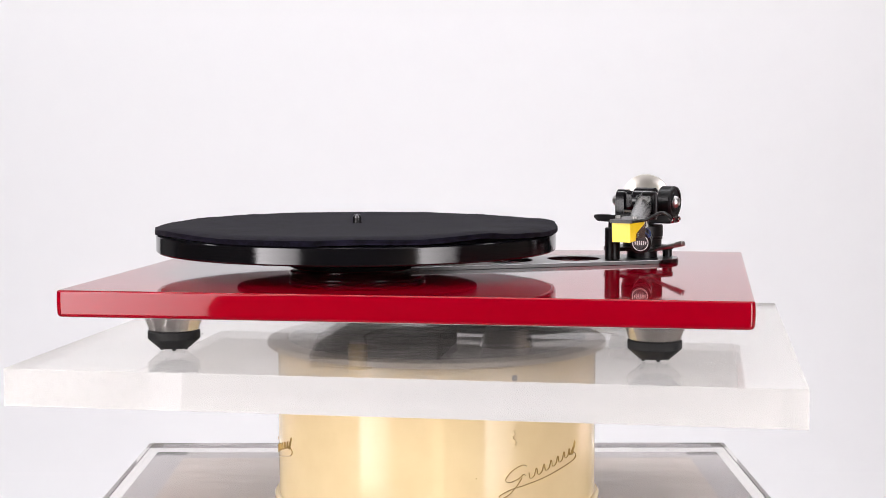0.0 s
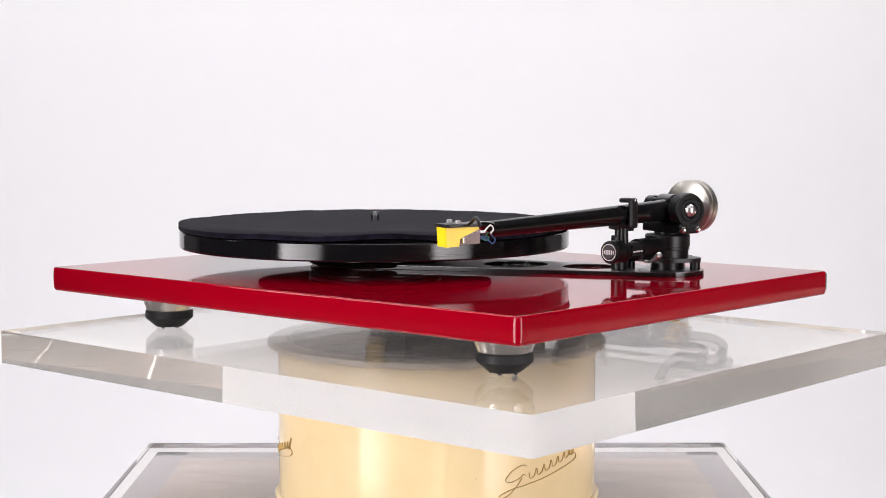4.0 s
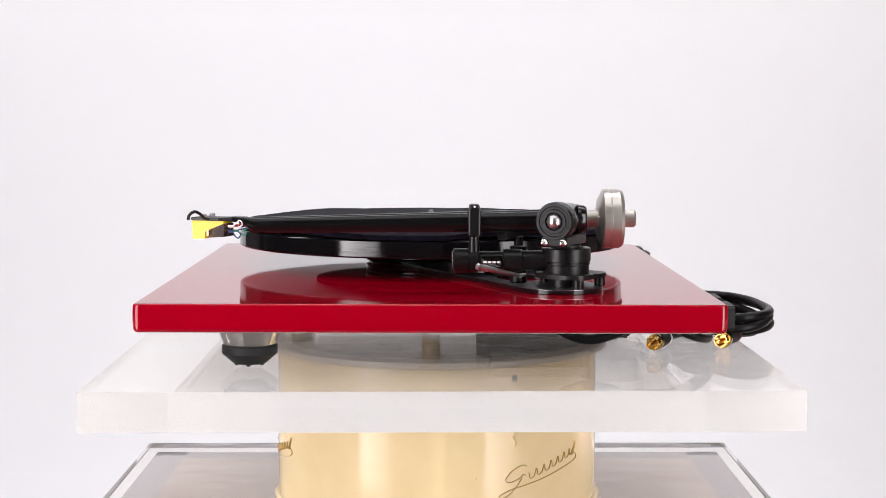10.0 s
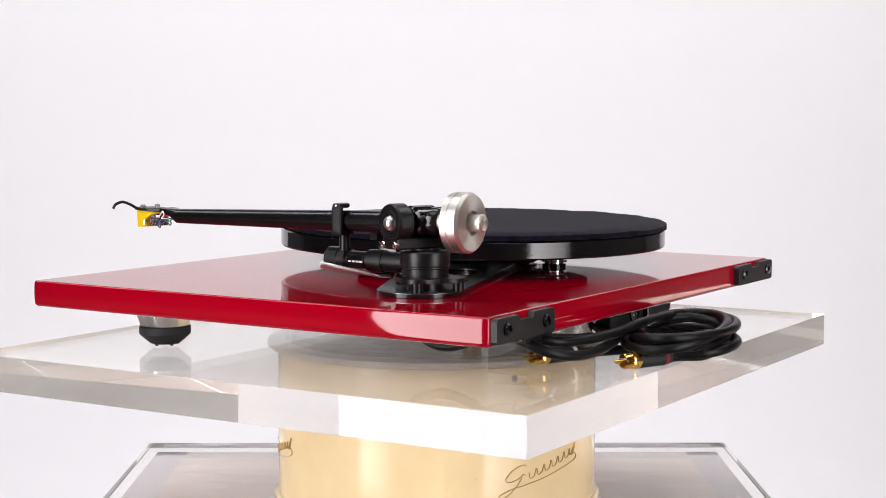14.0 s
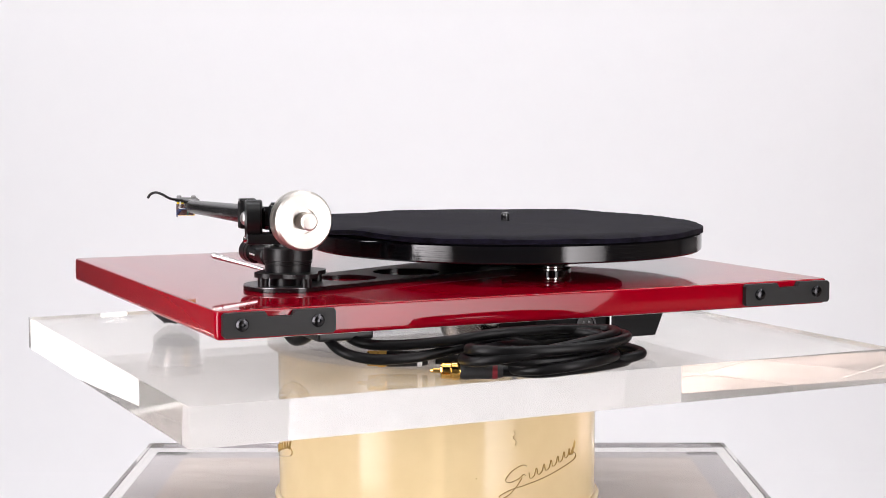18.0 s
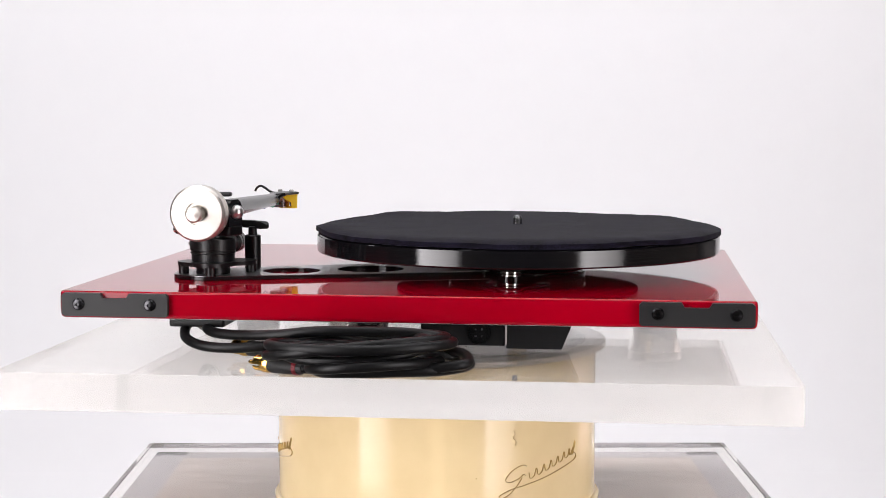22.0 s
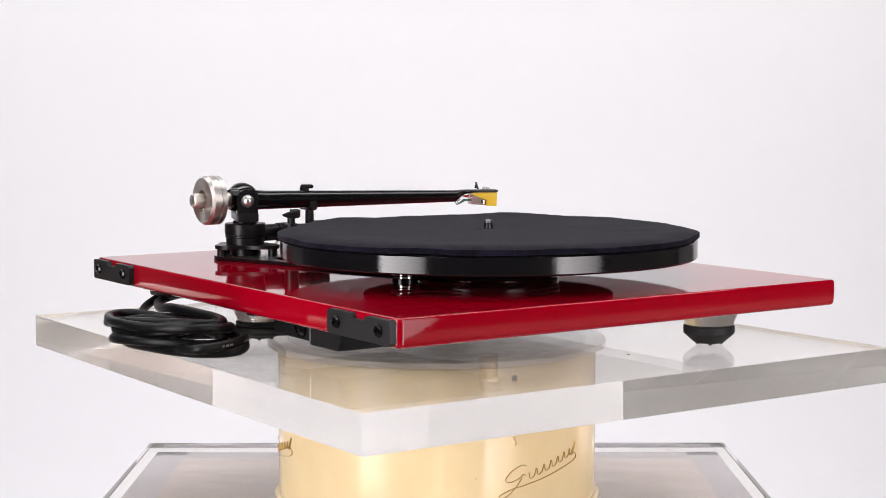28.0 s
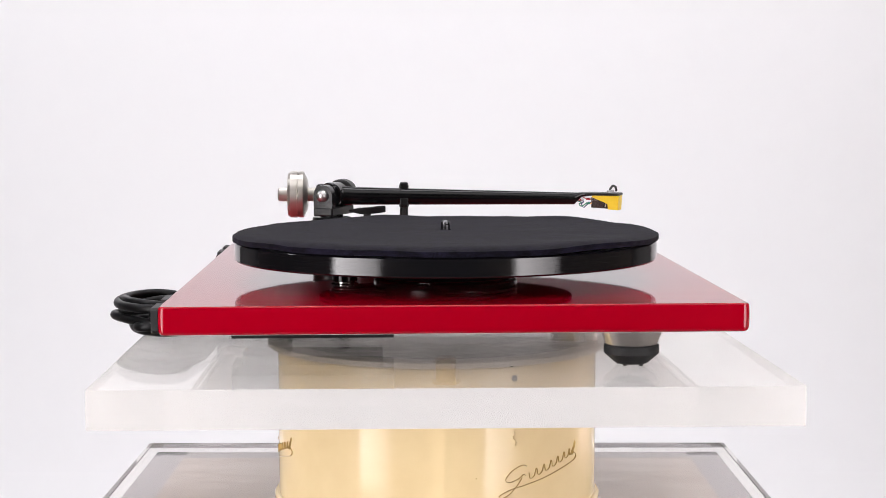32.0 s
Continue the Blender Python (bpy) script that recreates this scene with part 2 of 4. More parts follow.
def smooth_line(points, steps=8, closed=False):
    """Points of a Catmull-Rom line through those given."""
    p = [Vector(q) for q in points]
    n = len(p)
    out = []
    for i in range(n if closed else n - 1):
        if closed:
            a, b, c, d = p[i - 1], p[i], p[(i + 1) % n], p[(i + 2) % n]
        else:
            a, b, c, d = p[max(i - 1, 0)], p[i], p[i + 1], p[min(i + 2, n - 1)]
        for k in range(steps):
            t = k / steps
            out.append(0.5 * ((2 * b) + (c - a) * t + (2 * a - 5 * b + 4 * c - d) * t * t + (3 * b - a - 3 * c + d) * t ** 3))
    if not closed:
        out.append(p[-1])
    return out


def tube(points, radius, seg=12, closed=False, bm=None, flat=1.0):
    """Sweeps a round section along a line of points."""
    bm = bm or bmesh.new()
    n = len(points)
    up = Vector((0.03, 0.02, 1)).normalized()
    rings = []
    for i, p in enumerate(points):
        a = points[i - 1] if (i or closed) else p
        b = points[(i + 1) % n] if (i < n - 1 or closed) else p
        d = (b - a).normalized()
        side = d.cross(up)
        if side.length < 1e-4:
            side = Vector((1, 0, 0))
        side.normalize()
        nor = side.cross(d)
        rings.append([bm.verts.new(p + side * math.cos(q) * radius + nor * math.sin(q) * radius * flat) for q in (2 * math.pi * k / seg for k in range(seg))])
    for i in range(n if closed else n - 1):
        a, b = rings[i], rings[(i + 1) % n]
        for k in range(seg):
            bm.faces.new((a[k], a[(k + 1) % seg], b[(k + 1) % seg], b[k]))
    if not closed:
        bm.faces.new(rings[0])
        bm.faces.new(rings[-1])
    return bm


def prism(outline, low, high, m=None, bevel=0.0, bm=None, holes=()):
    """Extrudes a flat outline (x, y) from low to high, with round holes (x, y, r)."""
    bm = bm or bmesh.new()
    m = m or Matrix()
    loops = [list(outline)] + [[(x + r * math.cos(2 * math.pi * i / 40), y + r * math.sin(2 * math.pi * i / 40)) for i in range(40)] for x, y, r in holes]
    caps = []
    for z in (low, high):
        edges = []
        rings = []
        for lp in loops:
            vs = [bm.verts.new(m @ Vector((x, y, z))) for x, y in lp]
            rings.append(vs)
            edges += [bm.edges.new((vs[i], vs[(i + 1) % len(vs)])) for i in range(len(vs))]
        if holes:
            bmesh.ops.triangle_fill(bm, use_beauty=True, use_dissolve=False, edges=edges)
        else:
            bm.faces.new(rings[0])
        caps.append(rings)
    for a, b in zip(*caps):
        for i in range(len(a)):
            j = (i + 1) % len(a)
            bm.faces.new((a[i], a[j], b[j], b[i]))
    return bm


def rounded_outline(x0, y0, x1, y1, r, n=6):
    out = []
    for cx, cy, a0 in ((x1 - r, y1 - r, 0), (x0 + r, y1 - r, 90), (x0 + r, y0 + r, 180), (x1 - r, y0 + r, 270)):
        out += [(cx + r * math.cos(radians(a0 + 90 * k / n)), cy + r * math.sin(radians(a0 + 90 * k / n))) for k in range(n + 1)]
    return out


def rounded_board(x0, y0, x1, y1, z0, z1, r, e, bulge=0.0):
    """A board with corners of radius r, edges rounded by e and sides that swell by bulge."""
    bm = bmesh.new()
    levels = [(e * (1 - math.sin(a)), e * (1 - math.cos(a))) for a in (math.pi / 2 * k / 5 for k in range(6))]
    low = 1.7 * e
    swell = [(bulge * (2 * k / 8 - 1) ** 2, z0 + low + (z1 - z0 - low - e) * k / 8) for k in range(1, 8)]
    levels = [(1.7 * d + bulge, z0 + 1.7 * z) for d, z in levels] + swell + [(d + bulge, z1 - z) for d, z in reversed(levels)]
    rings = []
    for d, z in levels:
        rings.append([bm.verts.new((x, y, z)) for x, y in rounded_outline(x0 + d, y0 + d, x1 - d, y1 - d, r - d)])
    n = len(rings[0])
    for a, b in zip(rings, rings[1:]):
        for i in range(n):
            bm.faces.new((a[i], a[(i + 1) % n], b[(i + 1) % n], b[i]))
    bm.faces.new(rings[0])
    bm.faces.new(rings[-1])
    return bm


def placed(name, bm, mat, parent, m, label=""):
    """A part with a frame of its own, so that turned metal keeps its axis."""
    ob = link(name, bm, mat, parent, label)
    ob.matrix_local = m
    return ob


def thing(name, label, category, z=SHELF_TOP, group=""):
    return tagged(_at(new(name), z), label, category, group)


def _at(ob, z):
    ob.location.z = z
    return ob


# ---- the studio ----
def studio():
    sub = new("floor")
    tagged(sub, "brown-grey stone tile floor with pale joints", "floor", kind="structure")
    bed = link("joint_bed", box(-8.2, -5.2, -0.2, 8.2, 4.2, -0.004), JOINT, sub)
    bed.location = (0, 0, 0)
    t = box(-0.293, -0.293, -0.02, 0.293, 0.293, 0.0)
    first = link("tile", t, TILE, sub)
    for i in range(27):
        for j in range(15):
            if (i, j) == (0, 0):
                first.location = (-7.8, -4.6, 0)
                continue
            o = new("tile", first.data)
            o.parent = sub
            o.location = (-7.8 + 0.6 * i, -4.6 + 0.6 * j, 0)
    walls = (("wall_north", (-8.4, 4.2, -0.2, 8.4, 4.4, 3.4)), ("wall_south", (-8.4, -5.4, -0.2, 8.4, -5.2, 3.4)),
             ("wall_west", (-8.4, -5.2, -0.2, -8.2, 4.2, 3.4)), ("wall_east", (8.2, -5.2, -0.2, 8.4, 4.2, 3.4)))
    for name, b in walls:
        paint, words = {"wall_north": (WALL, "dark painted studio wall"), "wall_south": (CREAMWALL, "pale cream painted studio wall")}.get(name, (PLASTER, "grey-brown plastered studio wall"))
        tagged(link(name, box(*b), paint), words, "wall", kind="structure")
    tagged(link("ceiling", box(-8.4, -5.4, 3.4, 8.4, 4.4, 3.6), WALL), "dark painted studio ceiling", "ceiling", kind="structure")
    # white paper hung behind and swept forward over the floor
    prof = [(1.15, 0.012)] + [(1.6 + 0.5 * math.sin(a), 0.512 - 0.5 * math.cos(a)) for a in (math.pi / 2 * k / 12 for k in range(13))] + [(2.1, 2.9)]
    bm = bmesh.new()
    rows = []
    for off in (0.0, 0.004):
        rows.append([[bm.verts.new((x, y + off, z - off)) for y, z in prof] for x in (-1.6, 1.6)])
    n = len(prof)
    for k in range(n - 1):
        for q in rows:
            bm.faces.new((q[0][k], q[1][k], q[1][k + 1], q[0][k + 1]))
        for s in (0, 1):
            bm.faces.new((rows[0][s][k], rows[0][s][k + 1], rows[1][s][k + 1], rows[1][s][k]))
    for k in (0, n - 1):
        bm.faces.new((rows[0][0][k], rows[0][1][k], rows[1][1][k], rows[1][0][k]))
    tagged(link("backdrop", bm, PAPER), "seamless white paper sweep behind the stand", "backdrop", kind="structure")


studio()

# ---- the display stand, which stands still ----
DRUM_R = 0.1173
PLATE_TOP = -0.1272


def on_drum(az, z, out=0.0):
    """A place on the drum's wall; az in degrees from the side that faces the camera, to the right."""
    a = radians(az)
    r = DRUM_R + out
    return Vector((r * math.sin(a), -r * math.cos(a), z))


def display_stand():
    st = thing("display_stand", "cream enamelled round drum stand with gilt script", "display stand")
    part("drum", lathe([(0.108, PLATE_TOP + 0.011), (DRUM_R, PLATE_TOP + 0.011), (DRUM_R, -0.0310), (DRUM_R - 0.0012, -0.0294), (0.100, -0.0292)], 128), CREAM, st)
    part("foot_ring", lathe([(0.10, PLATE_TOP), (0.1195, PLATE_TOP), (0.1205, PLATE_TOP + 0.002), (0.1205, PLATE_TOP + 0.009), (0.119, PLATE_TOP + 0.011), (0.10, PLATE_TOP + 0.011)], 128), CREAM, st)
    part("turning_disc", lathe([(0, -0.0290), (0.1100, -0.0290), (0.1100, -0.0246), (0, -0.0246)], 128), GREYDISC, st, "scuffed dark grey turning disc")
    part("rim_ring", lathe([(0.1103, -0.0290), (0.1243, -0.0290), (0.1250, -0.0284), (0.1250, -0.0254), (0.1240, -0.0248), (0.1103, -0.0248), (0.1103, -0.0290)], 128), RINGGREY, st, "beige-grey rim round the turning disc")
    # gilt flourish: a slanted underline with a run of loops above it
    for turn in (0, -117.5):
        def spot(az, z):
            return on_drum(az * 0.93 + turn + 0.4, z + 0.0012, 0.0001)

        def stroke(points):
            part("script_line", tube(smooth_line(points, 8), 0.00064, 8, flat=0.4), BRASS, st, "gilt flourish stroke")
        # an underline that curls back at both ends, one open swash, and a run of slanted waves
        stroke([spot(58.5, -0.0775), spot(60.2, -0.0800), spot(58.5, -0.0832), spot(50, -0.0868), spot(41.5, -0.0905), spot(33, -0.0935), spot(27, -0.0955), spot(22.5, -0.0990), spot(22.8, -0.1010), spot(26, -0.0990), spot(29.5, -0.0930), spot(31.5, -0.0880)])
        stroke([spot(33.5, -0.0805), spot(31.5, -0.0795), spot(27.5, -0.0825), spot(24.8, -0.0880), spot(26.0, -0.0905), spot(29.5, -0.0890), spot(32.0, -0.0862), spot(33.0, -0.0868)])
        wave = []
        for k in range(6):
            az = 34.5 + 3.6 * k
            z = -0.0893 + 0.00122 * 1.0 * 3.6 * k * 0.42
            wave += [spot(az, z + 0.0040), spot(az + 0.5, z), spot(az + 2.2, z + 0.0012), spot(az + 3.1, z + 0.0058)]
        wave += [spot(56.0, -0.0790), spot(58.0, -0.0745), spot(59.4, -0.0700), spot(59.0, -0.0740), spot(57.3, -0.0790), spot(58.5, -0.0775)]
        stroke(wave)
    p = on_drum(26.6, -0.0382)
    n = Vector((p.x, p.y, 0)).normalized()
    part("grub_screw", lathe([(0, 0.0002), (0.0009, 0.0002), (0.0011, 0.0008), (0.0020, 0.0008), (0.0023, 0.0), (0.0023, -0.002)], 24, None, along(p, p + n)), SPINDLE, st, "small dark socket screw")
    for az, z, r in ((13.0, -0.0848, 0.0004),):
        q = on_drum(az, z, 0.00005)
        part("chip", lathe([(0, 0.0002), (r, 0.0)], 10, None, along(q, q + Vector((q.x, q.y, 0)))), BRASS, st, "rusty chip in the enamel")

    run = [on_drum(az, z, 0.0001) for az, z in ((26.4, -0.0535), (26.9, -0.0560), (26.3, -0.0585), (27.3, -0.0610), (27.0, -0.0640))]
    part("enamel_run", tube(smooth_line(run, 6), 0.0007, 8, flat=0.5), CREAM, st, "small run in the enamel")

    o = tagged(_at(link("acrylic_plate", box(-0.2515, -0.215, PLATE_TOP - 0.024, 0.2515, 0.205, PLATE_TOP, 0.0004, 1), PLATE), SHELF_TOP), "clear thick acrylic plate under the drum", "acrylic plate")
    o.visible_shadow = False
    ped = thing("pedestal", "brown-grey stained pedestal under the acrylic base", "pedestal", 0.0)
    top = SHELF_TOP + PLATE_TOP - 0.0243
    # mauve-grey margin paints a reflection onto the top; the brown lies inside it
    part("top", box(-0.243, -0.205, top - 0.03, 0.243, 0.190, top, 0.002), BORDER, ped, "pedestal top, coloured mauve-grey for a reflection")
    part("brown_middle", box(-0.216, -0.180, top - 0.001, 0.216, 0.166, top + 0.0001, 0.0001, 1), SLAB, ped, "stained brown middle of the pedestal top")
    for x in (-0.2415, 0.2155):
        part("corner_tab", box(x, 0.1765, top - 0.001, x + 0.026, 0.1885, top + 0.0001), RUBBER, ped, "dark grey corner tab")
    part("column", box(-0.20, -0.17, 0.06, 0.20, 0.16, top - 0.03, 0.003), SLAB, ped)
    part("plinth", box(-0.22, -0.19, 0.0, 0.22, 0.18, 0.06, 0.003), SLAB, ped)


display_stand()

# ---- what turns: the acrylic shelf, the record player on it and its mat ----
shelf = tagged(_at(link("acrylic_shelf", box(-0.2504, -0.21315, -0.0241, 0.2504, 0.21315, 0.0, m=pose(0.0055, 0.0011, 0, 0, 0, 0.26)), ACRYLIC), SHELF_TOP), "clear thick acrylic shelf turning on the drum", "acrylic shelf")
shelf.visible_shadow = False
shelf.data.materials.append(SAWN)
shelf.data.materials.append(TOPFACE)
part("speck", lathe([(0, 0.0004), (0.0006, 0.0003), (0.0009, 0.0)], 9, None, pose(-0.167, -0.043, 0)), RUBBER, shelf, "tiny dark speck of dirt")
for f in shelf.data.polygons:
    f.material_index = 1 if abs(f.normal.z) < 0.5 else 2 if f.normal.z > 0 else 0

player = thing("record_player", "red lacquered record player with black platter and tonearm", "record player")
PX0, PX1, PY0, PY1, PZ0, PZ1 = -0.2209, 0.2261, -0.1843, 0.1742, 0.0293, 0.0469
HUB = Vector((-0.059, -0.0045, 0))


def plinth():
    body = part("plinth", rounded_board(PX0, PY0, PX1, PY1, PZ0, PZ1, 0.0042, 0.0017, 0.00028), RED, player, "glossy red lacquered plinth")
    # hinge brackets on the back edge
    for x0, x1 in ((0.1525, 0.2228), (-0.2188, -0.1478)):
        z0, z1 = PZ0 + 0.0017, PZ1 - 0.0010
        mid = (x0 + x1) / 2
        c = 0.0016
        out = [(x0 + c, z0), (x1 - c, z0), (x1, z0 + c), (x1, z1 - c), (x1 - c, z1), (mid + 0.0095, z1), (mid + 0.0075, z1 - 0.0032), (mid - 0.0075, z1 - 0.0032), (mid - 0.0095, z1), (x0 + c, z1), (x0, z1 - c), (x0, z0 + c)]
        m = Matrix(((1, 0, 0, 0), (0, 0, 1, PY1 - 0.0002), (0, 1, 0, 0), (0, 0, 0, 1)))
        br = part("hinge_bracket", prism(out, 0.0, 0.0042, m), MATTE, player, "black moulded hinge bracket")
        for x in (x0 + 0.0115, x1 - 0.0115):
            p = Vector((x, PY1 + 0.0040, (z0 + z1) / 2 + 0.0004))
            s = lathe([(0.0040, 0), (0.0040, 0.0008), (0.0030, 0.0020), (0.0012, 0.0024), (0.0010, 0.0014), (0, 0.0014)], 20, None, along(p, p + Vector((0, 1, 0))))
            part("screw", s, DARKSCREW, br, "dark steel cross-head screw")
    # main bearing housing under the plinth
    part("bearing_housing", lathe([(0, 0.0100), (0.006, 0.0100), (0.0072, 0.0112), (0.0072, 0.0262), (0.0105, 0.0265), (0.0105, PZ0)], 36, None, pose(HUB.x, HUB.y, 0)), BRASS, player, "brass main bearing housing")
    # feet
    metal = lathe([(0, PZ0), (0.0228, PZ0), (0.0224, PZ0 - 0.0008), (0.0168, 0.0142), (0.0162, 0.0136), (0, 0.0136)], 64)
    rub = lathe([(0, 0.0140), (0.0172, 0.0140), (0.0178, 0.0134), (0.0178, 0.0086), (0.0172, 0.0078), (0.0108, 0.0022), (0.0096, 0.0016), (0.0, 0.0016)], 56)
    nub = lathe([(0.0014, 0.004), (0.0014, 0.0009), (0.001, 0.0005), (0, 0.0005)], 12)
    first = None
    for x, y in ((0.1637, -0.1205), (-0.1622, -0.1205), (0.037, 0.127)):
        if first is None:
            f = part("foot", metal, ALU, player, "spun aluminium foot with black rubber tip")
            r = part("rubber_tip", rub, RUBBER, f)
            n = part("nub", nub, RUBBER, f)
            first = (f.data, r.data, n.data)
        else:
            f = new("foot", first[0])
            f.parent = player
            tagged(f, "spun aluminium foot with black rubber tip")
            r = new("rubber_tip", first[1])
            r.parent = f
            n = new("nub", first[2])
            n.parent = f
        f.location = (x, y, 0)
        n.location = (0.0085, 0, 0)
        for k in (1, 2, 3, 4):
            q = new("nub", first[2])
            q.parent = f
            q.location = (0.0085 * math.cos(k * 1.2566), 0.0085 * math.sin(k * 1.2566), 0)
    # power supply and motor cover under the back
    out = [(-0.1065, PZ0), (-0.0625, PZ0), (-0.0625, 0.0098), (-0.0985, 0.0098)]
    m = Matrix(((1, 0, 0, 0), (0, 0, 1, 0.032), (0, 1, 0, 0), (0, 0, 0, 1)))
    part("motor_cover", prism(out, 0.0, 0.110, m), DULL, player, "black plastic motor cover")
    soc = part("socket_housing", box(-0.0615, 0.04, 0.0108, -0.006, 0.139, PZ0, 0.001), DULL, player, "black socket housing under the plinth")
    part("metal_seam", box(-0.0630, 0.1415, 0.0125, -0.0617, 0.1425, 0.0262, 0.0003), SATIN, soc, "bright metal seam")
    p = Vector((-0.0445, 0.1392, 0.0195))
    part("socket_ring", lathe([(0.0062, -0.001), (0.0062, 0.0012), (0.0076, 0.0012), (0.0076, -0.001)], 28, None, along(p, p + Vector((0, 1, 0)))), DARKSCREW, soc, "dark ring round the power socket")
    part("socket_face", rod(p - Vector((0, 0.0006, 0)), p + Vector((0, 0.0004, 0)), 0.0060, seg=24), GLOSS, soc)
    for k in range(4):
        a = radians(45 + 90 * k)
        q = p + Vector((0.0030 * math.cos(a), 0.0003, 0.0030 * math.sin(a)))
        part("socket_pin", rod(q, q + Vector((0, 0.0006, 0)), 0.0008, seg=10), SPINDLE, soc)
    part("cable_clamp", box(0.120, 0.120, 0.0225, 0.157, 0.160, PZ0, 0.0015), BLACK, player)
    part("underside", box(PX0 + 0.006, PY0 + 0.006, PZ0 - 0.0006, PX1 - 0.006, PY1 - 0.006, PZ0 + 0.0004), UNDER, player, "pale grey laminate underside")
    return body


plinth()


def platter():
    part("sub_platter", lathe([(0, 0.0478), (0.048, 0.0478), (0.0500, 0.0486), (0.0505, 0.0510), (0.0492, 0.0520), (0.0492, 0.0575), (0.0505, 0.0580), (0.0505, 0.0588), (0, 0.0588)], 96, None, pose(HUB.x, HUB.y, 0)), GLOSS, player, "black sub-platter hub")
    pl = part("platter", lathe([(0.06, 0.0614), (0.1438, 0.0614), (0.1438, 0.0741), (0, 0.0741)], 160, None, pose(HUB.x, HUB.y, 0)), UNDERGLASS, player, "black platter with turned gloss rim")
    part("flywheel", lathe([(0, 0.0588), (0.0880, 0.0588), (0.0885, 0.0592), (0.0885, 0.0614), (0, 0.0614)], 128, None, pose(HUB.x, HUB.y, 0)), UNDERPLATTER, pl, "matt black flywheel under the platter")
    placed("rim", lathe([(0.1438, 0.0612), (0.1460, 0.0612), (0.1468, 0.0619), (0.1470, 0.0623), (0.1470, 0.0730), (0.1468, 0.0734), (0.1460, 0.0742), (0.1438, 0.0742), (0.1438, 0.0612)], 192), RIM, pl, pose(HUB.x, HUB.y, 0), "black gloss rim with fine turning lines")
    part("spindle", lathe([(0.0032, 0.074), (0.0032, 0.0842), (0.0028, 0.0858), (0.0016, 0.0866), (0, 0.0866)], 24, None, pose(HUB.x, HUB.y, 0)), SPINDLE, player, "small dark steel centre spindle")
    # motor pulley and the belts to the hub
    c = Vector((-0.0597, 0.0661, 0))
    part("pulley_base", lathe([(0.0088, 0.0469), (0.0088, 0.0489), (0.0082, 0.0494), (0, 0.0494)], 40, None, pose(c.x, c.y, 0)), GLOSS, player, "black ring under the pulley")
    part("pulley_washer", lathe([(0, 0.0508), (0.0096, 0.0508), (0.0098, 0.0510), (0.0096, 0.0513), (0, 0.0513)], 40, None, pose(c.x, c.y, 0)), SPINDLE, player)
    part("pulley", lathe([(0.0072, 0.0494), (0.0072, 0.0522), (0.0064, 0.0530), (0.0072, 0.0538), (0.0072, 0.0548), (0, 0.0548)], 40, None, pose(c.x, c.y, 0)), CHROME, player, "polished steel motor pulley")
    part("pulley_flange", lathe([(0, 0.0548), (0.0100, 0.0548), (0.0104, 0.0552), (0.0104, 0.0560), (0.0072, 0.0564), (0.0072, 0.0580), (0, 0.0580)], 40, None, pose(c.x, c.y, 0)), GLOSS, player, "black pulley flange")
    for z in (0.0536, 0.0562):
        loop = []
        for k in range(33):
            a = math.pi * (1 + k / 32)
            loop.append(Vector((HUB.x + 0.0498 * math.cos(a), HUB.y + 0.0498 * math.sin(a), z)))
        for k in range(13):
            a = math.pi * k / 12
            loop.append(Vector((c.x + 0.0079 * math.cos(a), c.y + 0.0079 * math.sin(a), z)))
        part("drive_belt", tube(loop, 0.0008, 8, True), RUBBER, player, "black rubber drive belt")


platter()

mat = thing("felt_mat", "wavy black felt mat on the platter", "turntable mat")


def felt():
    bm = bmesh.new()
    n, rings = 240, [0.004, 0.012, 0.03, 0.05, 0.07, 0.09, 0.105, 0.118, 0.128, 0.136, 0.142, 0.146, 0.1478]
    top, low = [], []
    for r in rings:
        a_row, b_row = [], []
        for i in range(n):
            a = 2 * math.pi * i / n
            edge = max(0, (r - 0.09) / 0.058)
            rr = r * (1 + edge * 0.006 * noise.noise(Vector((3 * math.cos(a), 3 * math.sin(a), 7))))
            rr += (0.0009 * noise.noise(Vector((20 * math.cos(a), 20 * math.sin(a), 3))) if r > 0.14 else 0)
            lift = edge ** 3 * 0.0016 * max(0, 0.1 + 1.6 * noise.noise(Vector((2.3 * math.cos(a), 2.3 * math.sin(a), 2))))
            d = math.degrees(a)
            lift += edge ** 1.6 * (0.0026 * math.exp(-((d - 316) / 13) ** 2) + 0.0016 * math.exp(-((d - 21) / 12) ** 2))
            wav = 0.0005 * noise.noise(Vector((rr * math.cos(a) * 30, rr * math.sin(a) * 30, 0))) + 0.0002 * noise.noise(Vector((rr * math.cos(a) * 130, rr * math.sin(a) * 130, 4)))
            p = Vector((HUB.x + rr * math.cos(a), HUB.y + rr * math.sin(a), 0))
            thick = 0.0058 - 0.0024 * max(0, (r - 0.135) / 0.0128) ** 2
            a_row.append(bm.verts.new(p + Vector((0, 0, 0.0744 + thick + lift + wav))))
            b_row.append(bm.verts.new(p + Vector((0, 0, 0.0744 + lift))))
        top.append(a_row)
        low.append(b_row)
    for k in range(len(rings) - 1):
        for i in range(n):
            j = (i + 1) % n
            bm.faces.new((top[k][i], top[k][j], top[k + 1][j], top[k + 1][i]))
            bm.faces.new((low[k][i], low[k + 1][i], low[k + 1][j], low[k][j]))
    for i in range(n):
        j = (i + 1) % n
        bm.faces.new((top[-1][i], top[-1][j], low[-1][j], low[-1][i]))
        bm.faces.new((top[0][i], low[0][i], low[0][j], top[0][j]))
    part("felt_disc", bm, FELT, mat, angle=60)


felt()

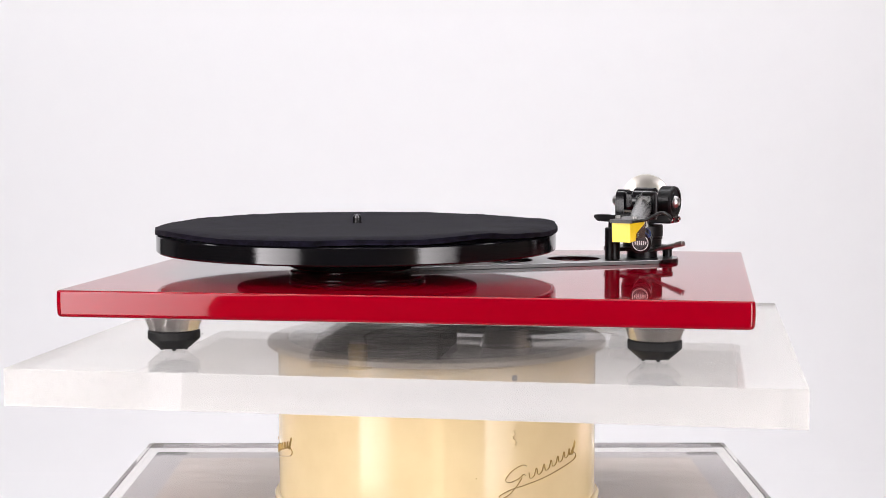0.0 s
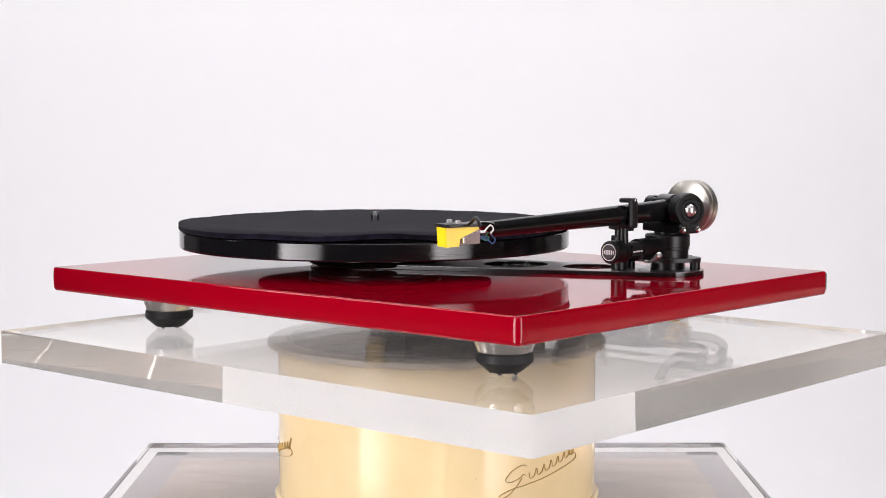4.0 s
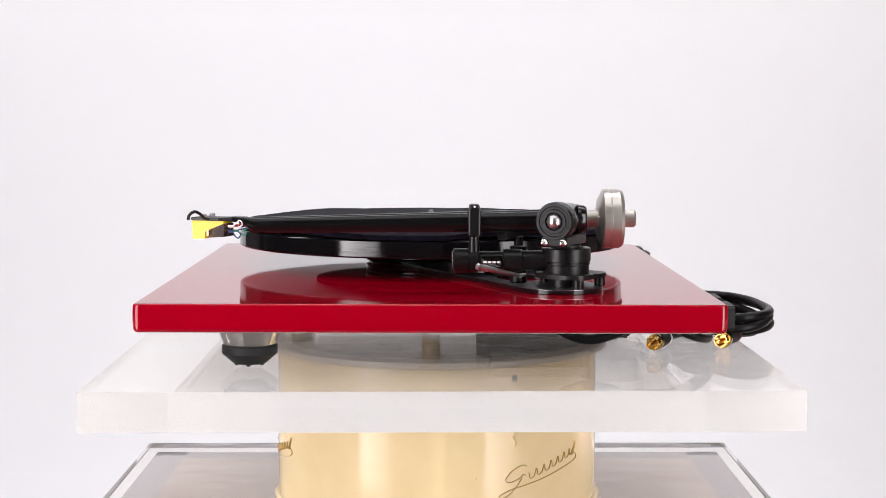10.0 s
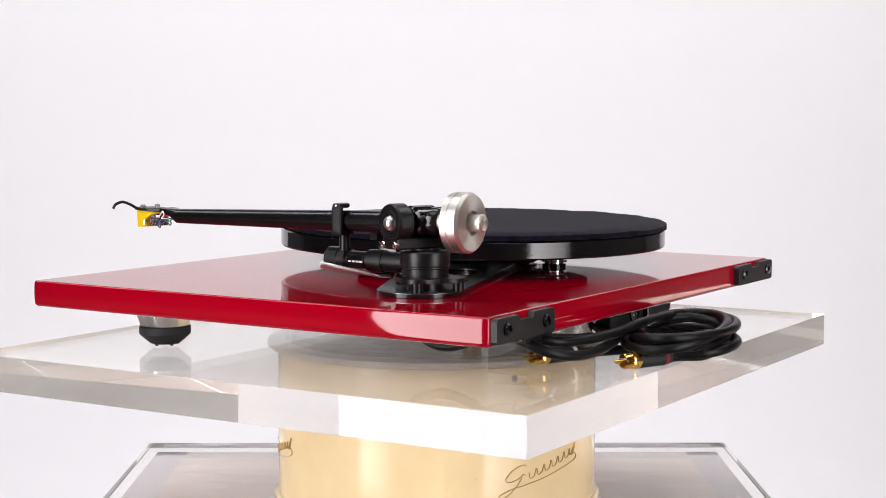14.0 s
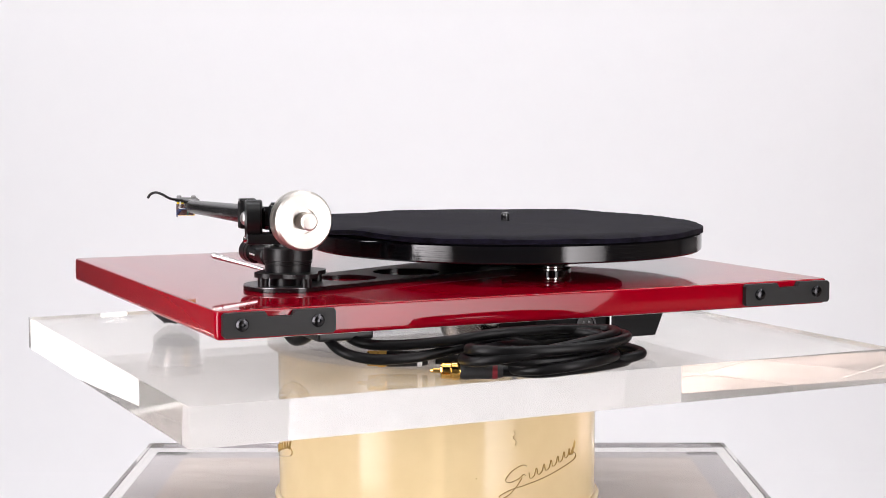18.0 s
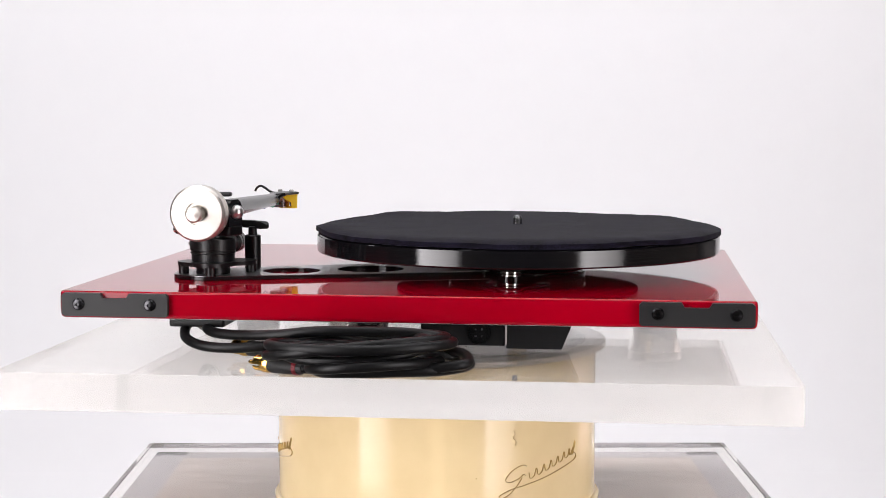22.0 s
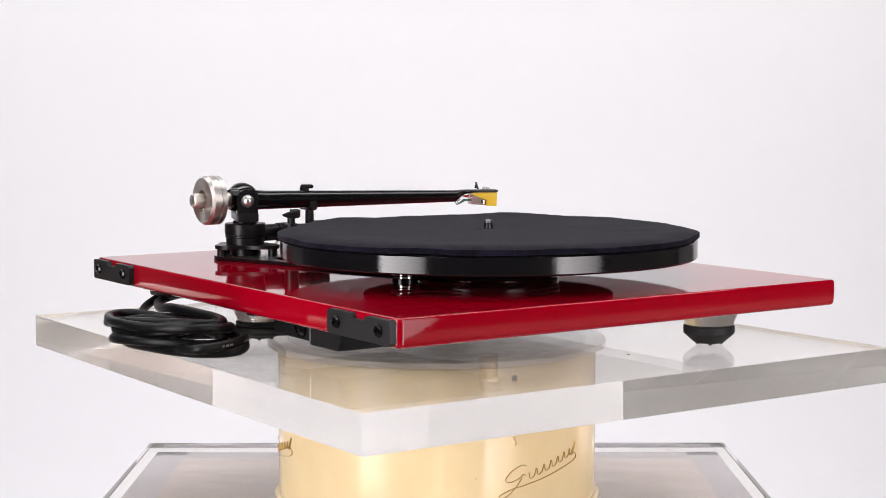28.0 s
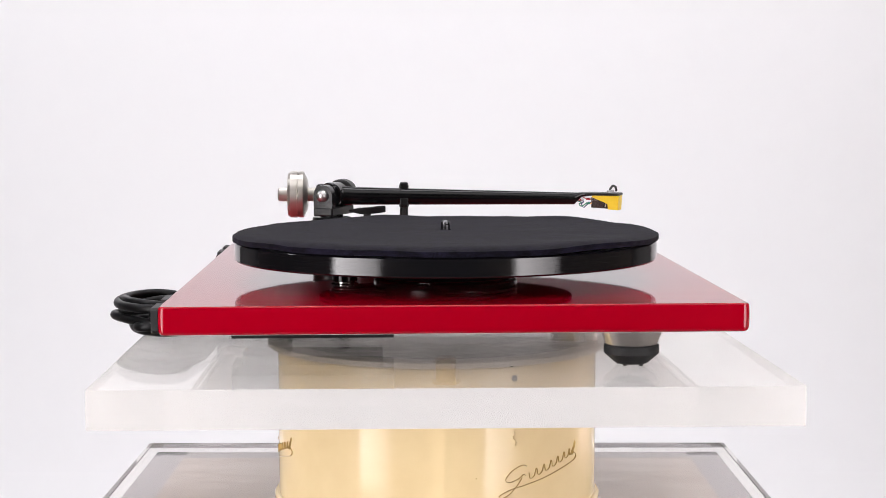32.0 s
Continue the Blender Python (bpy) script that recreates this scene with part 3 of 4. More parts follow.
# ---- the tonearm and its base ----
ARM = Vector((0.148, 0.079, 0))       # centre of the arm's end of the brace
PIL = Vector((0.1475, 0.0825, 0))     # pillar
PIV = Vector((0.1503, 0.0812, 0.0932))
AX = Vector((0.933, -0.3600, 0)).normalized()   # bearing axis, towards the outer side
FW = Vector((-0.3600, -0.933, 0)).normalized()  # the way the headshell points


def brace():
    d = (ARM - HUB)
    a0 = math.atan2(d.y, d.x)
    out = []
    for k in range(49):
        a = a0 - math.pi / 2 + math.pi * k / 48
        out.append((ARM.x + 0.0275 * math.cos(a), ARM.y + 0.0275 * math.sin(a)))
    for k in range(49):
        a = a0 + math.pi / 2 + math.pi * k / 48
        out.append((HUB.x + 0.0400 * math.cos(a), HUB.y + 0.0400 * math.sin(a)))
    holes = ((0.0965, 0.0600, 0.0205), (0.043, 0.0395, 0.0240))
    part("brace_plate", prism(out, 0.0472, 0.0494, holes=holes), GLOSS, player, "black stiffening brace under a metal skin")
    inner = [(ARM.x + (x - ARM.x) * 0.996, ARM.y + (y - ARM.y) * 0.996) for x, y in out]
    part("brace_skin", prism(inner, 0.0496, 0.0500, holes=holes), BRUSHED, player, "brushed grey metal brace with two round holes")


brace()


def arm_base():
    out = []
    lobes = ((radians(18), 0.0245), (radians(100), 0.0270), (radians(205), 0.0310))
    for k in range(36):
        a = 2 * math.pi * k / 36
        r = 0.0195
        for la, lr in lobes:
            r = max(r, 0.0195 + (lr - 0.0195) * max(0, math.cos(1.9 * math.remainder(a - la, 2 * math.pi))) ** 1.5 if abs(math.remainder(a - la, 2 * math.pi)) < 0.82 else r)
        out.append((PIL.x + r * math.cos(a), PIL.y + r * math.sin(a)))
    part("base_flange", prism(out, 0.0558, 0.0586), BLACK, player, "black three-point arm base flange")
    for a, reach in lobes:
        p = PIL + Vector(((reach - 0.0042) * math.cos(a), (reach - 0.0042) * math.sin(a), 0))
        part("post", rod(p + Vector((0, 0, 0.0500)), p + Vector((0, 0, 0.0558)), 0.0036, seg=20), BLACK, player)
    pil = lathe([(0, 0.0500), (0.0118, 0.0500), (0.0118, 0.0575), (0.0146, 0.0580), (0.0150, 0.0586), (0.0150, 0.0638), (0.0157, 0.0643), (0.0157, 0.0652), (0.0153, 0.0655), (0.0153, 0.0661), (0.0160, 0.0664), (0.0160, 0.0742), (0.0154, 0.0750), (0.0095, 0.0752), (0.0095, 0.0768), (0, 0.0768)], 56, None, pose(PIL.x, PIL.y, 0))
    part("pillar", pil, BLACK, player, "black anodised arm pillar")
    # bias barrel reaching forward from the pillar
    x, z = 0.1490, 0.0664
    m = along((x, 0.0094, z), (x, 1, z))
    bar = part("bias_barrel", lathe([(0, 0.0), (0.0070, 0.0), (0.0079, 0.0009), (0.0079, 0.0095), (0.0073, 0.0098), (0.0073, 0.0106), (0.0078, 0.0110), (0.0078, 0.0158), (0.0058, 0.0168), (0.0058, 0.0320), (0.0074, 0.0325), (0.0074, 0.0440), (0.0066, 0.0446), (0.0066, 0.0600), (0, 0.0600)], 40, None, m), BLACK, player, "black bias barrel with end knob")
    face = (x, 0.0093, z)
    badge = part("face_badge", lathe([(0, 0.0), (0.0060, 0.0), (0.0060, 0.0004), (0, 0.0004)], 36, None, along(face, (x, -1, z))), BADGE, bar, "dark grey round badge with pale print")
    part("badge_ring", lathe([(0.0053, 0.0003), (0.0053, 0.0006), (0.0058, 0.0006), (0.0058, 0.0003), (0.0053, 0.0003)], 36, None, along(face, (x, -1, z))), PRINT, bar, "pale printed ring")
    for k in range(6):
        u = x - 0.0037 + 0.00148 * k
        tall = 0.0011 if k in (0, 5) else 0.0016
        part("face_print", box(u - 0.00042, 0.0087, z - tall, u + 0.00042, 0.0090, z + tall), PRINT, bar)
    part("scale_plate", box(x + 0.0048, 0.0275, z - 0.0034, x + 0.0064, 0.0405, z + 0.0034), FOIL, bar, "glossy dark metal scale plate")
    for k in range(4):
        y = 0.0288 + 0.0029 * k
        part("scale_print", box(x + 0.0063, y, z - 0.0011, x + 0.00652, y + 0.0022, z + 0.0001), PRINT, bar)
    # lift: post, crescent and chrome lever
    lx, ly = 0.1262, 0.0530
    lift = part("lift_post", rod((lx, ly, 0.0700), (lx, ly, 0.0805), 0.0032, 0.0030, 20, cut=0.0004), BLACK, player)
    part("lift_post_sleeve", rod((lx, ly, 0.0500), (lx, ly, 0.0745), 0.0057, 0.0057, 28, cut=0.0006), BLACK, lift)
    bm = bmesh.new()
    rings = []
    for k in range(21):
        a = radians(-98 - 62 * k / 20)
        r, w = 0.0405, 0.0030 * min(1, 0.35 + (20 - k) / 8)
        h = 0.0017 * min(1, 0.3 + (20 - k) / 7)
        c = Vector((PIV.x + r * math.cos(a), PIV.y + r * math.sin(a), 0.0826))
        d = Vector((math.cos(a), math.sin(a), 0))
        rings.append([bm.verts.new(c + d * w * sx + Vector((0, 0, (h if sz > 0 else -2 * h)))) for sx, sz in ((-1, -1), (1, -1), (1, 1), (-1, 1))])
    for p, q in zip(rings, rings[1:]):
        for i in range(4):
            bm.faces.new((p[i], p[(i + 1) % 4], q[(i + 1) % 4], q[i]))
    bm.faces.new(rings[0])
    bm.faces.new(rings[-1])
    part("lift_crescent", bm, DULL, lift, "black curved arm lift")
    lev = [Vector((0.1800, 0.0240, 0.0654)), Vector((0.1740, 0.0305, 0.0635)), Vector((0.1640, 0.0415, 0.0600)), Vector((0.1537, 0.0524, 0.0572)), Vector((0.1470, 0.0560, 0.0570))]
    n = len(lev)
    bm = rod(lev[0], lev[1], 0.0021, 0.0021, 18, cut=0.0006)
    rod(lev[1], lev[3], 0.0020, 0.0010, 18, bm)
    rod(lev[3], lev[4], 0.0011, 0.0011, 14, bm)
    part("cue_lever", bm, SATIN, player, "polished chrome cueing lever")
    # arm rest clip
    cx, cy = 0.1510, 0.0228
    post = part("rest_post", rod((cx, cy, 0.0720), (cx, cy, 0.0870), 0.0036, 0.0032, 20), BLACK, player)
    bm = box(cx + 0.0062, cy - 0.0040, 0.0830, cx + 0.0096, cy + 0.0040, 0.1015, 0.0013)
    box(cx - 0.0060, cy - 0.0040, 0.0826, cx + 0.0096, cy + 0.0040, 0.0862, 0.0013, bm=bm)
    box(cx - 0.0020, cy - 0.0034, 0.1000, cx + 0.0096, cy + 0.0034, 0.1032, 0.0013, bm=bm)
    box(cx - 0.0078, cy - 0.0034, 0.0838, cx - 0.0058, cy + 0.0034, 0.0905, 0.0009, bm=bm)
    part("rest_clip", bm, BLACK, post, "black arm rest clip")
    part("clip_rivet", rod((cx + 0.0095, cy, 0.1018), (cx + 0.0099, cy, 0.1018), 0.0007, seg=10), PRINT, post)


arm_base()


def loft(sections, seg=28, bm=None):
    """Joins flat rounded sections: (centre, side way, half width, half height)."""
    bm = bm or bmesh.new()
    rings = []
    for c, s, w, h in sections:
        s = Vector(s).normalized()
        ring = []
        for k in range(seg):
            a = 2 * math.pi * k / seg
            ca, sa = math.cos(a), math.sin(a)
            e = 2 / (2 + 4 * max(0, 1 - h / w))
            ring.append(bm.verts.new(Vector(c) + s * (w * math.copysign(abs(ca) ** e, ca)) + Vector((0, 0, h * math.copysign(abs(sa) ** e, sa)))))
        rings.append(ring)
    for a, b in zip(rings, rings[1:]):
        for k in range(seg):
            bm.faces.new((a[k], a[(k + 1) % seg], b[(k + 1) % seg], b[k]))
    bm.faces.new(rings[0])
    bm.faces.new(rings[-1])
    return bm


def tonearm():
    side = Vector((1, 0, 0))
    front = Vector((0.1430, -0.1566, 0.0930))
    neck = Vector((0.1505, -0.1192, 0.0892))
    secs = [(PIV + Vector((0, -0.006, -0.0006)), side, 0.0080, 0.0080), (PIV + Vector((0, -0.018, -0.0010)), side, 0.0074, 0.0074)]
    a = PIV + Vector((0, -0.018, -0.0010))
    for k in range(1, 9):
        q = a.lerp(neck, k / 8)
        r = 0.0074 - 0.0024 * k / 8
        secs.append((q, side, r, r))
    secs.append((Vector((0.1500, -0.1222, 0.0910)), side.lerp(AX, 0.3), 0.0052, 0.0032))
    secs.append((Vector((0.1490, -0.1258, 0.0926)), side.lerp(AX, 0.7), 0.0060, 0.0019))
    secs.append((Vector((0.1482, -0.1310, 0.0929)), AX, 0.0068, 0.0016))
    arm = part("arm_tube", loft(secs), ARMPAINT, player, "black gloss tapered arm tube")
    hs = [(Vector((0.1482, -0.1300, 0.0929)), AX, 0.0068, 0.0017), (front - FW * 0.020, AX, 0.0082, 0.0012), (front - FW * 0.0015, AX, 0.0084, 0.0012), (front + FW * 0.0002, AX, 0.0074, 0.0010)]
    part("headshell", loft(hs), BLACK, arm, "flat black headshell")
    # cartridge: yellow body, smoked generator behind, screws and pins
    frame_m = Matrix(((-FW.x, 0, AX.x, front.x), (-FW.y, 0, AX.y, front.y), (0, 1, 0, front.z - 0.0012), (0, 0, 0, 1)))
    body = [(0, 0), (0.0228, 0), (0.0228, -0.0014), (0.0110, -0.0062), (0.0096, -0.0070), (0.0092, -0.0114), (0.0008, -0.0119)]
    part("cartridge_body", prism(body, -0.0062, 0.0062, frame_m), YELLOW, arm, "yellow cartridge body")
    gen = [(0.0232, -0.0015), (0.0112, -0.0063), (0.0098, -0.0071), (0.0095, -0.0110), (0.0232, -0.0100)]
    bm = prism(gen, -1.0, 1.0)
    for v in bm.verts:
        v.co.z *= 0.0032 + 0.0034 * (v.co.x - 0.0095) / 0.0137
    bmesh.ops.transform(bm, matrix=frame_m, verts=bm.verts[:])
    part("cartridge_generator", bm, SMOKE, arm, "glossy smoked cartridge rear")
    for s in (-0.0056, 0.0056):
        p = frame_m @ Vector((0.0085, 0.0012, s))
        part("cartridge_screw", lathe([(0.0012, 0.0), (0.0012, 0.0012), (0.0019, 0.0012), (0.0019, 0.0026), (0.0013, 0.0032), (0, 0.0032)], 16, None, Matrix.Translation(p)), SCREW, arm)
        q = frame_m @ Vector((0.0118, -0.0078, s * 1.10))
        part("cartridge_pin", lathe([(0.0009, -0.0016), (0.0009, 0.0016)], 10, None, Matrix.Translation(q)), CHROME, arm)
    # finger lift: a curled hook to the outer side
    h0 = front - FW * 0.0125 + AX * 0.006
    hook = [h0, h0 + AX * 0.006 + Vector((0, 0, 0.0008)), h0 + AX * 0.012 + Vector((0, 0, 0.0040)), h0 + AX * 0.017 + FW * 0.001 + Vector((0, 0, 0.0056)), h0 + AX * 0.0215 + FW * 0.002 + Vector((0, 0, 0.0040)), h0 + AX * 0.0235 + FW * 0.002 + Vector((0, 0, 0.0010))]
    part("finger_lift", tube(smooth_line(hook, 6), 0.0010, 10), BLACK, arm, "black curled finger lift")
    # four thin pins behind the cartridge and fine wires that loop from them to the tube
    end = neck + Vector((0, 0.0005, -0.0012))
    for k, w in enumerate((RED_WIRE, WHITE_WIRE, GREEN_WIRE, BLUE_WIRE)):
        side_off = 0.0034 * (1 if k % 2 else -1)
        p = frame_m @ Vector((0.0228, -0.0032 - 0.0034 * (k // 2), side_off))
        tip = frame_m @ Vector((0.0262, -0.0032 - 0.0034 * (k // 2), side_off))
        part("contact_pin", rod(p, tip, 0.00048, seg=10), GOLD, arm, "thin gilt contact pin")
        part("wire_sleeve", rod(p.lerp(tip, 0.6), tip - FW * 0.0020, 0.00085, seg=10), w, arm)
        rise = (0.0030, 0.0038, -0.0026, -0.0040)[k]
        start = tip - FW * 0.0018
        out = AX * (0.0012 * (k - 1.5))
        loop = [start, start - FW * 0.0022 + Vector((0, 0, rise * 0.55)) + out, start - FW * 0.0048 + Vector((0, 0, rise)) + out,
                start - FW * 0.0066 + Vector((0, 0, rise * 0.35)) + out, start - FW * 0.0046 - Vector((0, 0, rise * 0.30)) + out * 0.4, end]
        part("wire", tube(smooth_line(loop, 6), 0.00046, 8), w, arm)
    # yoke and bearings
    yoke = lathe([(0, 0.0), (0.0098, 0.0), (0.0105, 0.0010), (0.0105, 0.0160), (0.0086, 0.0175), (0, 0.0175)], 40, None, along(PIV - AX * 0.0085, PIV + AX))
    box(-0.0085, -0.0092, -0.0060, 0.0085, 0.0080, 0.0060, 0.003, bm=yoke, m=Matrix.Translation(PIV))
    yk = part("bearing_yoke", yoke, GLOSS, player, "black cast bearing yoke")
    c = PIV + AX * 0.0135
    part("bearing_cup", lathe([(0, 0), (0.0114, 0), (0.0122, 0.0010), (0.0122, 0.0095), (0.0115, 0.0110), (0.0098, 0.0110), (0.0094, 0.0102), (0.0080, 0.0102), (0.0076, 0.0110), (0.0058, 0.0110), (0.0052, 0.0096), (0, 0.0096)], 48, None, along(c, c + AX)), BLACK, yk, "black round bearing cup")
    for s, d in ((1, 0.0232), (-1, 0.0232)):
        b = PIV + AX * s * d
        part("bearing_nut", lathe([(0.0050, -0.002), (0.0050, 0.0004), (0.0044, 0.0022), (0.0032, 0.0037), (0.0016, 0.0045), (0, 0.0047)], 28, None, along(b, b + AX * s)), SATIN, yk, "polished bearing nut")
    turn = math.degrees(math.atan2(AX.y, AX.x))
    part("bearing_block", box(-0.0160, -0.0068, -0.0072, 0.0140, 0.0062, 0.0078, 0.0026, m=Matrix.Translation(PIV) @ pose(0, 0, 0, 0, 0, turn)), GLOSS, yk)
    m = Matrix.Translation((PIV.x, PIV.y, 0)) @ pose(0, 0, 0, 0, 0, turn)
    part("yoke_bar", box(-0.0225, -0.0085, 0.0768, 0.0238, 0.0085, 0.0838, 0.0012, m=m), BLACK, yk)
    part("cup_neck", box(0.0150, -0.0062, 0.0790, 0.0232, 0.0062, 0.0880, 0.0012, m=m), BLACK, yk)
    tab = [(-0.0070, 0.0772), (0.0070, 0.0772), (0.0080, 0.0800), (0.0082, 0.0930), (0.0076, 0.0972), (0.0058, 0.1003), (0.0030, 0.1019), (-0.0030, 0.1019), (-0.0058, 0.1003), (-0.0076, 0.0972), (-0.0082, 0.0930), (-0.0080, 0.0800)]
    mm = m @ Matrix(((0, 0, 1, 0), (1, 0, 0, 0), (0, 1, 0, 0), (0, 0, 0, 1)))
    part("yoke_tab", prism(tab, -0.0222, -0.0150, mm), GLOSS, yk, "black rounded yoke cheek")
    for s in (-0.0062, 0.0062):
        p = m @ Vector((0.0238, s, 0.0798))
        part("yoke_screw", lathe([(0.0022, -0.001), (0.0022, 0.0012), (0.0015, 0.0018), (0.0010, 0.0010), (0, 0.0010)], 18, None, along(p, p + AX)), CHROME, yk, "small chrome screw")
    # counterweight on its stub
    w0 = Vector((0.1492, PIV.y + 0.008, 0.0936))
    back = Vector((0.1480, PIV.y + 1.0, 0.0936 + 0.004)) 
    m = along(w0, back)
    part("weight_sleeve", lathe([(0, 0), (0.0090, 0), (0.0088, 0.0040), (0.0078, 0.0058), (0.0060, 0.0062), (0, 0.0062)], 32, None, m), GLOSS, arm)
    placed("weight_stub", lathe([(0, 0.006), (0.0056, 0.006), (0.0056, 0.0366), (0.0046, 0.0377), (0.0010, 0.0380), (0, 0.0380)], 40), TURNED, arm, m)
    placed("counterweight", lathe([(0.0056, 0.0130), (0.0125, 0.0130), (0.0190, 0.0163), (0.0191, 0.0203), (0.0185, 0.0206), (0.0185, 0.0211), (0.0191, 0.0214), (0.0191, 0.0268), (0.0177, 0.0288), (0.0077, 0.0288), (0.0077, 0.0262), (0.0056, 0.0262)], 96), STEEL, arm, m, "turned steel counterweight with a groove")
    placed("weight_face", lathe([(0.0078, 0.02885), (0.0078, 0.0291), (0.0174, 0.0291), (0.0176, 0.02885), (0.0078, 0.02885)], 96), TURNED, arm, m, "face with fine turning marks")


tonearm()


SKEW = (math.cos(radians(14)), math.sin(radians(14)))


def cables():
    r = 0.0033

    def line(points, name="signal_cable"):
        return part(name, tube(smooth_line(points, 8), r, 14), SLEEVE, player, "black rubber signal cable, coiled")

    def coil(turns, first, last):
        """Points of a loose coil, wound clockwise; each turn gives its centre, half sizes, height and slopes along x and y."""
        out = []
        steps = 12
        total = len(turns) * steps
        for k in range(int(first * steps), int(total - last * steps) + 1):
            u = k / steps
            i = min(int(u), len(turns) - 1)
            j, f = min(i + 1, len(turns) - 1), u - i
            f = f * f * (3 - 2 * f)
            cx, cy, a, b, z, tx, ty = (p + (q - p) * f for p, q in zip(turns[i], turns[j]))
            w = radians(270 - 360 * u)
            dx, dy = (a - 0.004) * math.cos(w), b * math.sin(w)
            # the whole coil lies askew to the plinth
            out.append((cx + dx * SKEW[0] - dy * SKEW[1], cy + dx * SKEW[1] + dy * SKEW[0], max(r + 0.0004, z + tx * dx + ty * dy)))
        return out

    # two leads leave the clamp under the plinth, run along the back and coil up
    lead = [(0.143, 0.138, 0.0262), (0.147, 0.153, 0.0225), (0.143, 0.168, 0.0165), (0.128, 0.178, 0.0130), (0.104, 0.182, 0.0130), (0.074, 0.180, 0.0160), (0.046, 0.176, 0.0200)]
    turns = [(0.012, 0.210, 0.054, 0.036, 0.0215, -0.05, 0.16), (0.030, 0.204, 0.056, 0.026, 0.0150, 0.12, 0.05), (0.000, 0.207, 0.052, 0.040, 0.0090, -0.08, -0.03), (0.020, 0.203, 0.050, 0.030, 0.0050, 0.0, 0.0)]
    wound = coil(turns, 0.02, 1.61)
    line(lead + wound + [(0.006, 0.215, 0.0060), (0.030, 0.196, 0.0064), (0.052, 0.176, 0.0070), (0.070, 0.164, 0.0072), (0.078, 0.1606, 0.0073)])
    # worn white print on the lowest turn, too small to read
    for k in (-3, -2):
        p, q = Vector(wound[k]), Vector(wound[k + 1])
        way = (q - Vector(wound[k - 1])).normalized()
        out = Vector((p.x - 0.02, p.y - 0.19, 0.002))
        out = (out - way * out.dot(way)).normalized()
        side = way.cross(out)
        m = Matrix(((out.x, way.x, side.x, p.x), (out.y, way.y, side.y, p.y), (out.z, way.z, side.z, p.z), (0, 0, 0, 1)))
        for d in (-0.0042, -0.0010, 0.0024):
            part("cable_print", box(r - 0.0004, d, -0.0007, r + 0.0001, d + 0.0022, 0.0006, m=m), FADED, player, "faded white printed bar")
    lead = [(0.128, 0.138, 0.0262), (0.133, 0.154, 0.0230), (0.126, 0.166, 0.0205), (0.108, 0.174, 0.0200), (0.080, 0.184, 0.0222), (0.050, 0.188, 0.0255)]
    turns = [(0.004, 0.205, 0.042, 0.020, 0.0262, 0.05, 0.04), (0.036, 0.208, 0.054, 0.034, 0.0180, -0.13, 0.06), (0.010, 0.200, 0.062, 0.025, 0.0125, 0.09, -0.09), (0.022, 0.206, 0.057, 0.033, 0.0050, 0.0, 0.0)]
    line(lead + coil(turns, 0.06, 1.53) + [(0.036, 0.228, 0.0062), (0.050, 0.2155, 0.0059), (0.060, 0.2098, 0.0058)])
    # a loose end that shows under the plinth, and a short length that sags in front of the clamp
    line([(-0.018, 0.118, 0.0125), (0.012, 0.146, 0.0100), (0.034, 0.162, 0.0125), (0.040, 0.182, 0.0140), (0.026, 0.200, 0.0130)])
    line([(0.149, 0.070, 0.0300), (0.149, 0.080, 0.0205), (0.149, 0.0965, 0.0150), (0.148, 0.114, 0.0185), (0.145, 0.132, 0.0275)])
    # plugs
    for p, q in (((0.1174, 0.1436, 0.0080), (0.070, 0.164, 0.0072)), ((0.0905, 0.1942, 0.0060), (0.056, 0.212, 0.0058))):
        p, q = Vector(p), Vector(q)
        m = along(q, p)
        n = (p - q).length
        pl = part("plug", lathe([(0, n - 0.038), (0.0036, n - 0.038), (0.0046, n - 0.034), (0.0053, n - 0.014), (0.0048, n - 0.011), (0, n - 0.011)], 24, None, m), RUBBER, player, "black plug barrel with gold contacts")
        part("colour_band", lathe([(0.0030, n - 0.0345), (0.0049, n - 0.0345), (0.0050, n - 0.0315), (0.0030, n - 0.0315)], 24, None, m), RED_BAND if q.y > 0.2 else PRINT, pl, "coloured ring that marks the channel")
        part("gold_collar", lathe([(0.0020, n - 0.012), (0.0050, n - 0.012), (0.0056, n - 0.0105), (0.0056, n - 0.0068), (0.0049, n - 0.0064), (0.0047, n - 0.0056), (0.0036, n - 0.0056), (0.0036, n - 0.008), (0.0012, n - 0.008)], 28, None, m), GOLD, pl, "gold-plated collar")
        for k in range(4):
            bm = bmesh.new()
            ring = []
            for j in range(7):
                a = math.pi / 2 * k + 1.25 * j / 6
                ring.append([bm.verts.new(m @ Vector((r * math.cos(a), r * math.sin(a), z))) for r, z in ((0.0040, n - 0.006), (0.0049, n - 0.006), (0.0050, n - 0.001), (0.0046, n), (0.0040, n))])
            for u, v in zip(ring, ring[1:]):
                for i in range(5):
                    bm.faces.new((u[i], u[(i + 1) % 5], v[(i + 1) % 5], v[i]))
            bm.faces.new(ring[0])
            bm.faces.new(ring[-1])
            part("gold_petal", bm, GOLD, pl)
        part("gold_pin", lathe([(0.0014, n - 0.009), (0.0014, n + 0.0048), (0.0008, n + 0.0062), (0, n + 0.0062)], 16, None, m), GOLD, pl, "gold-plated pin")


cables()


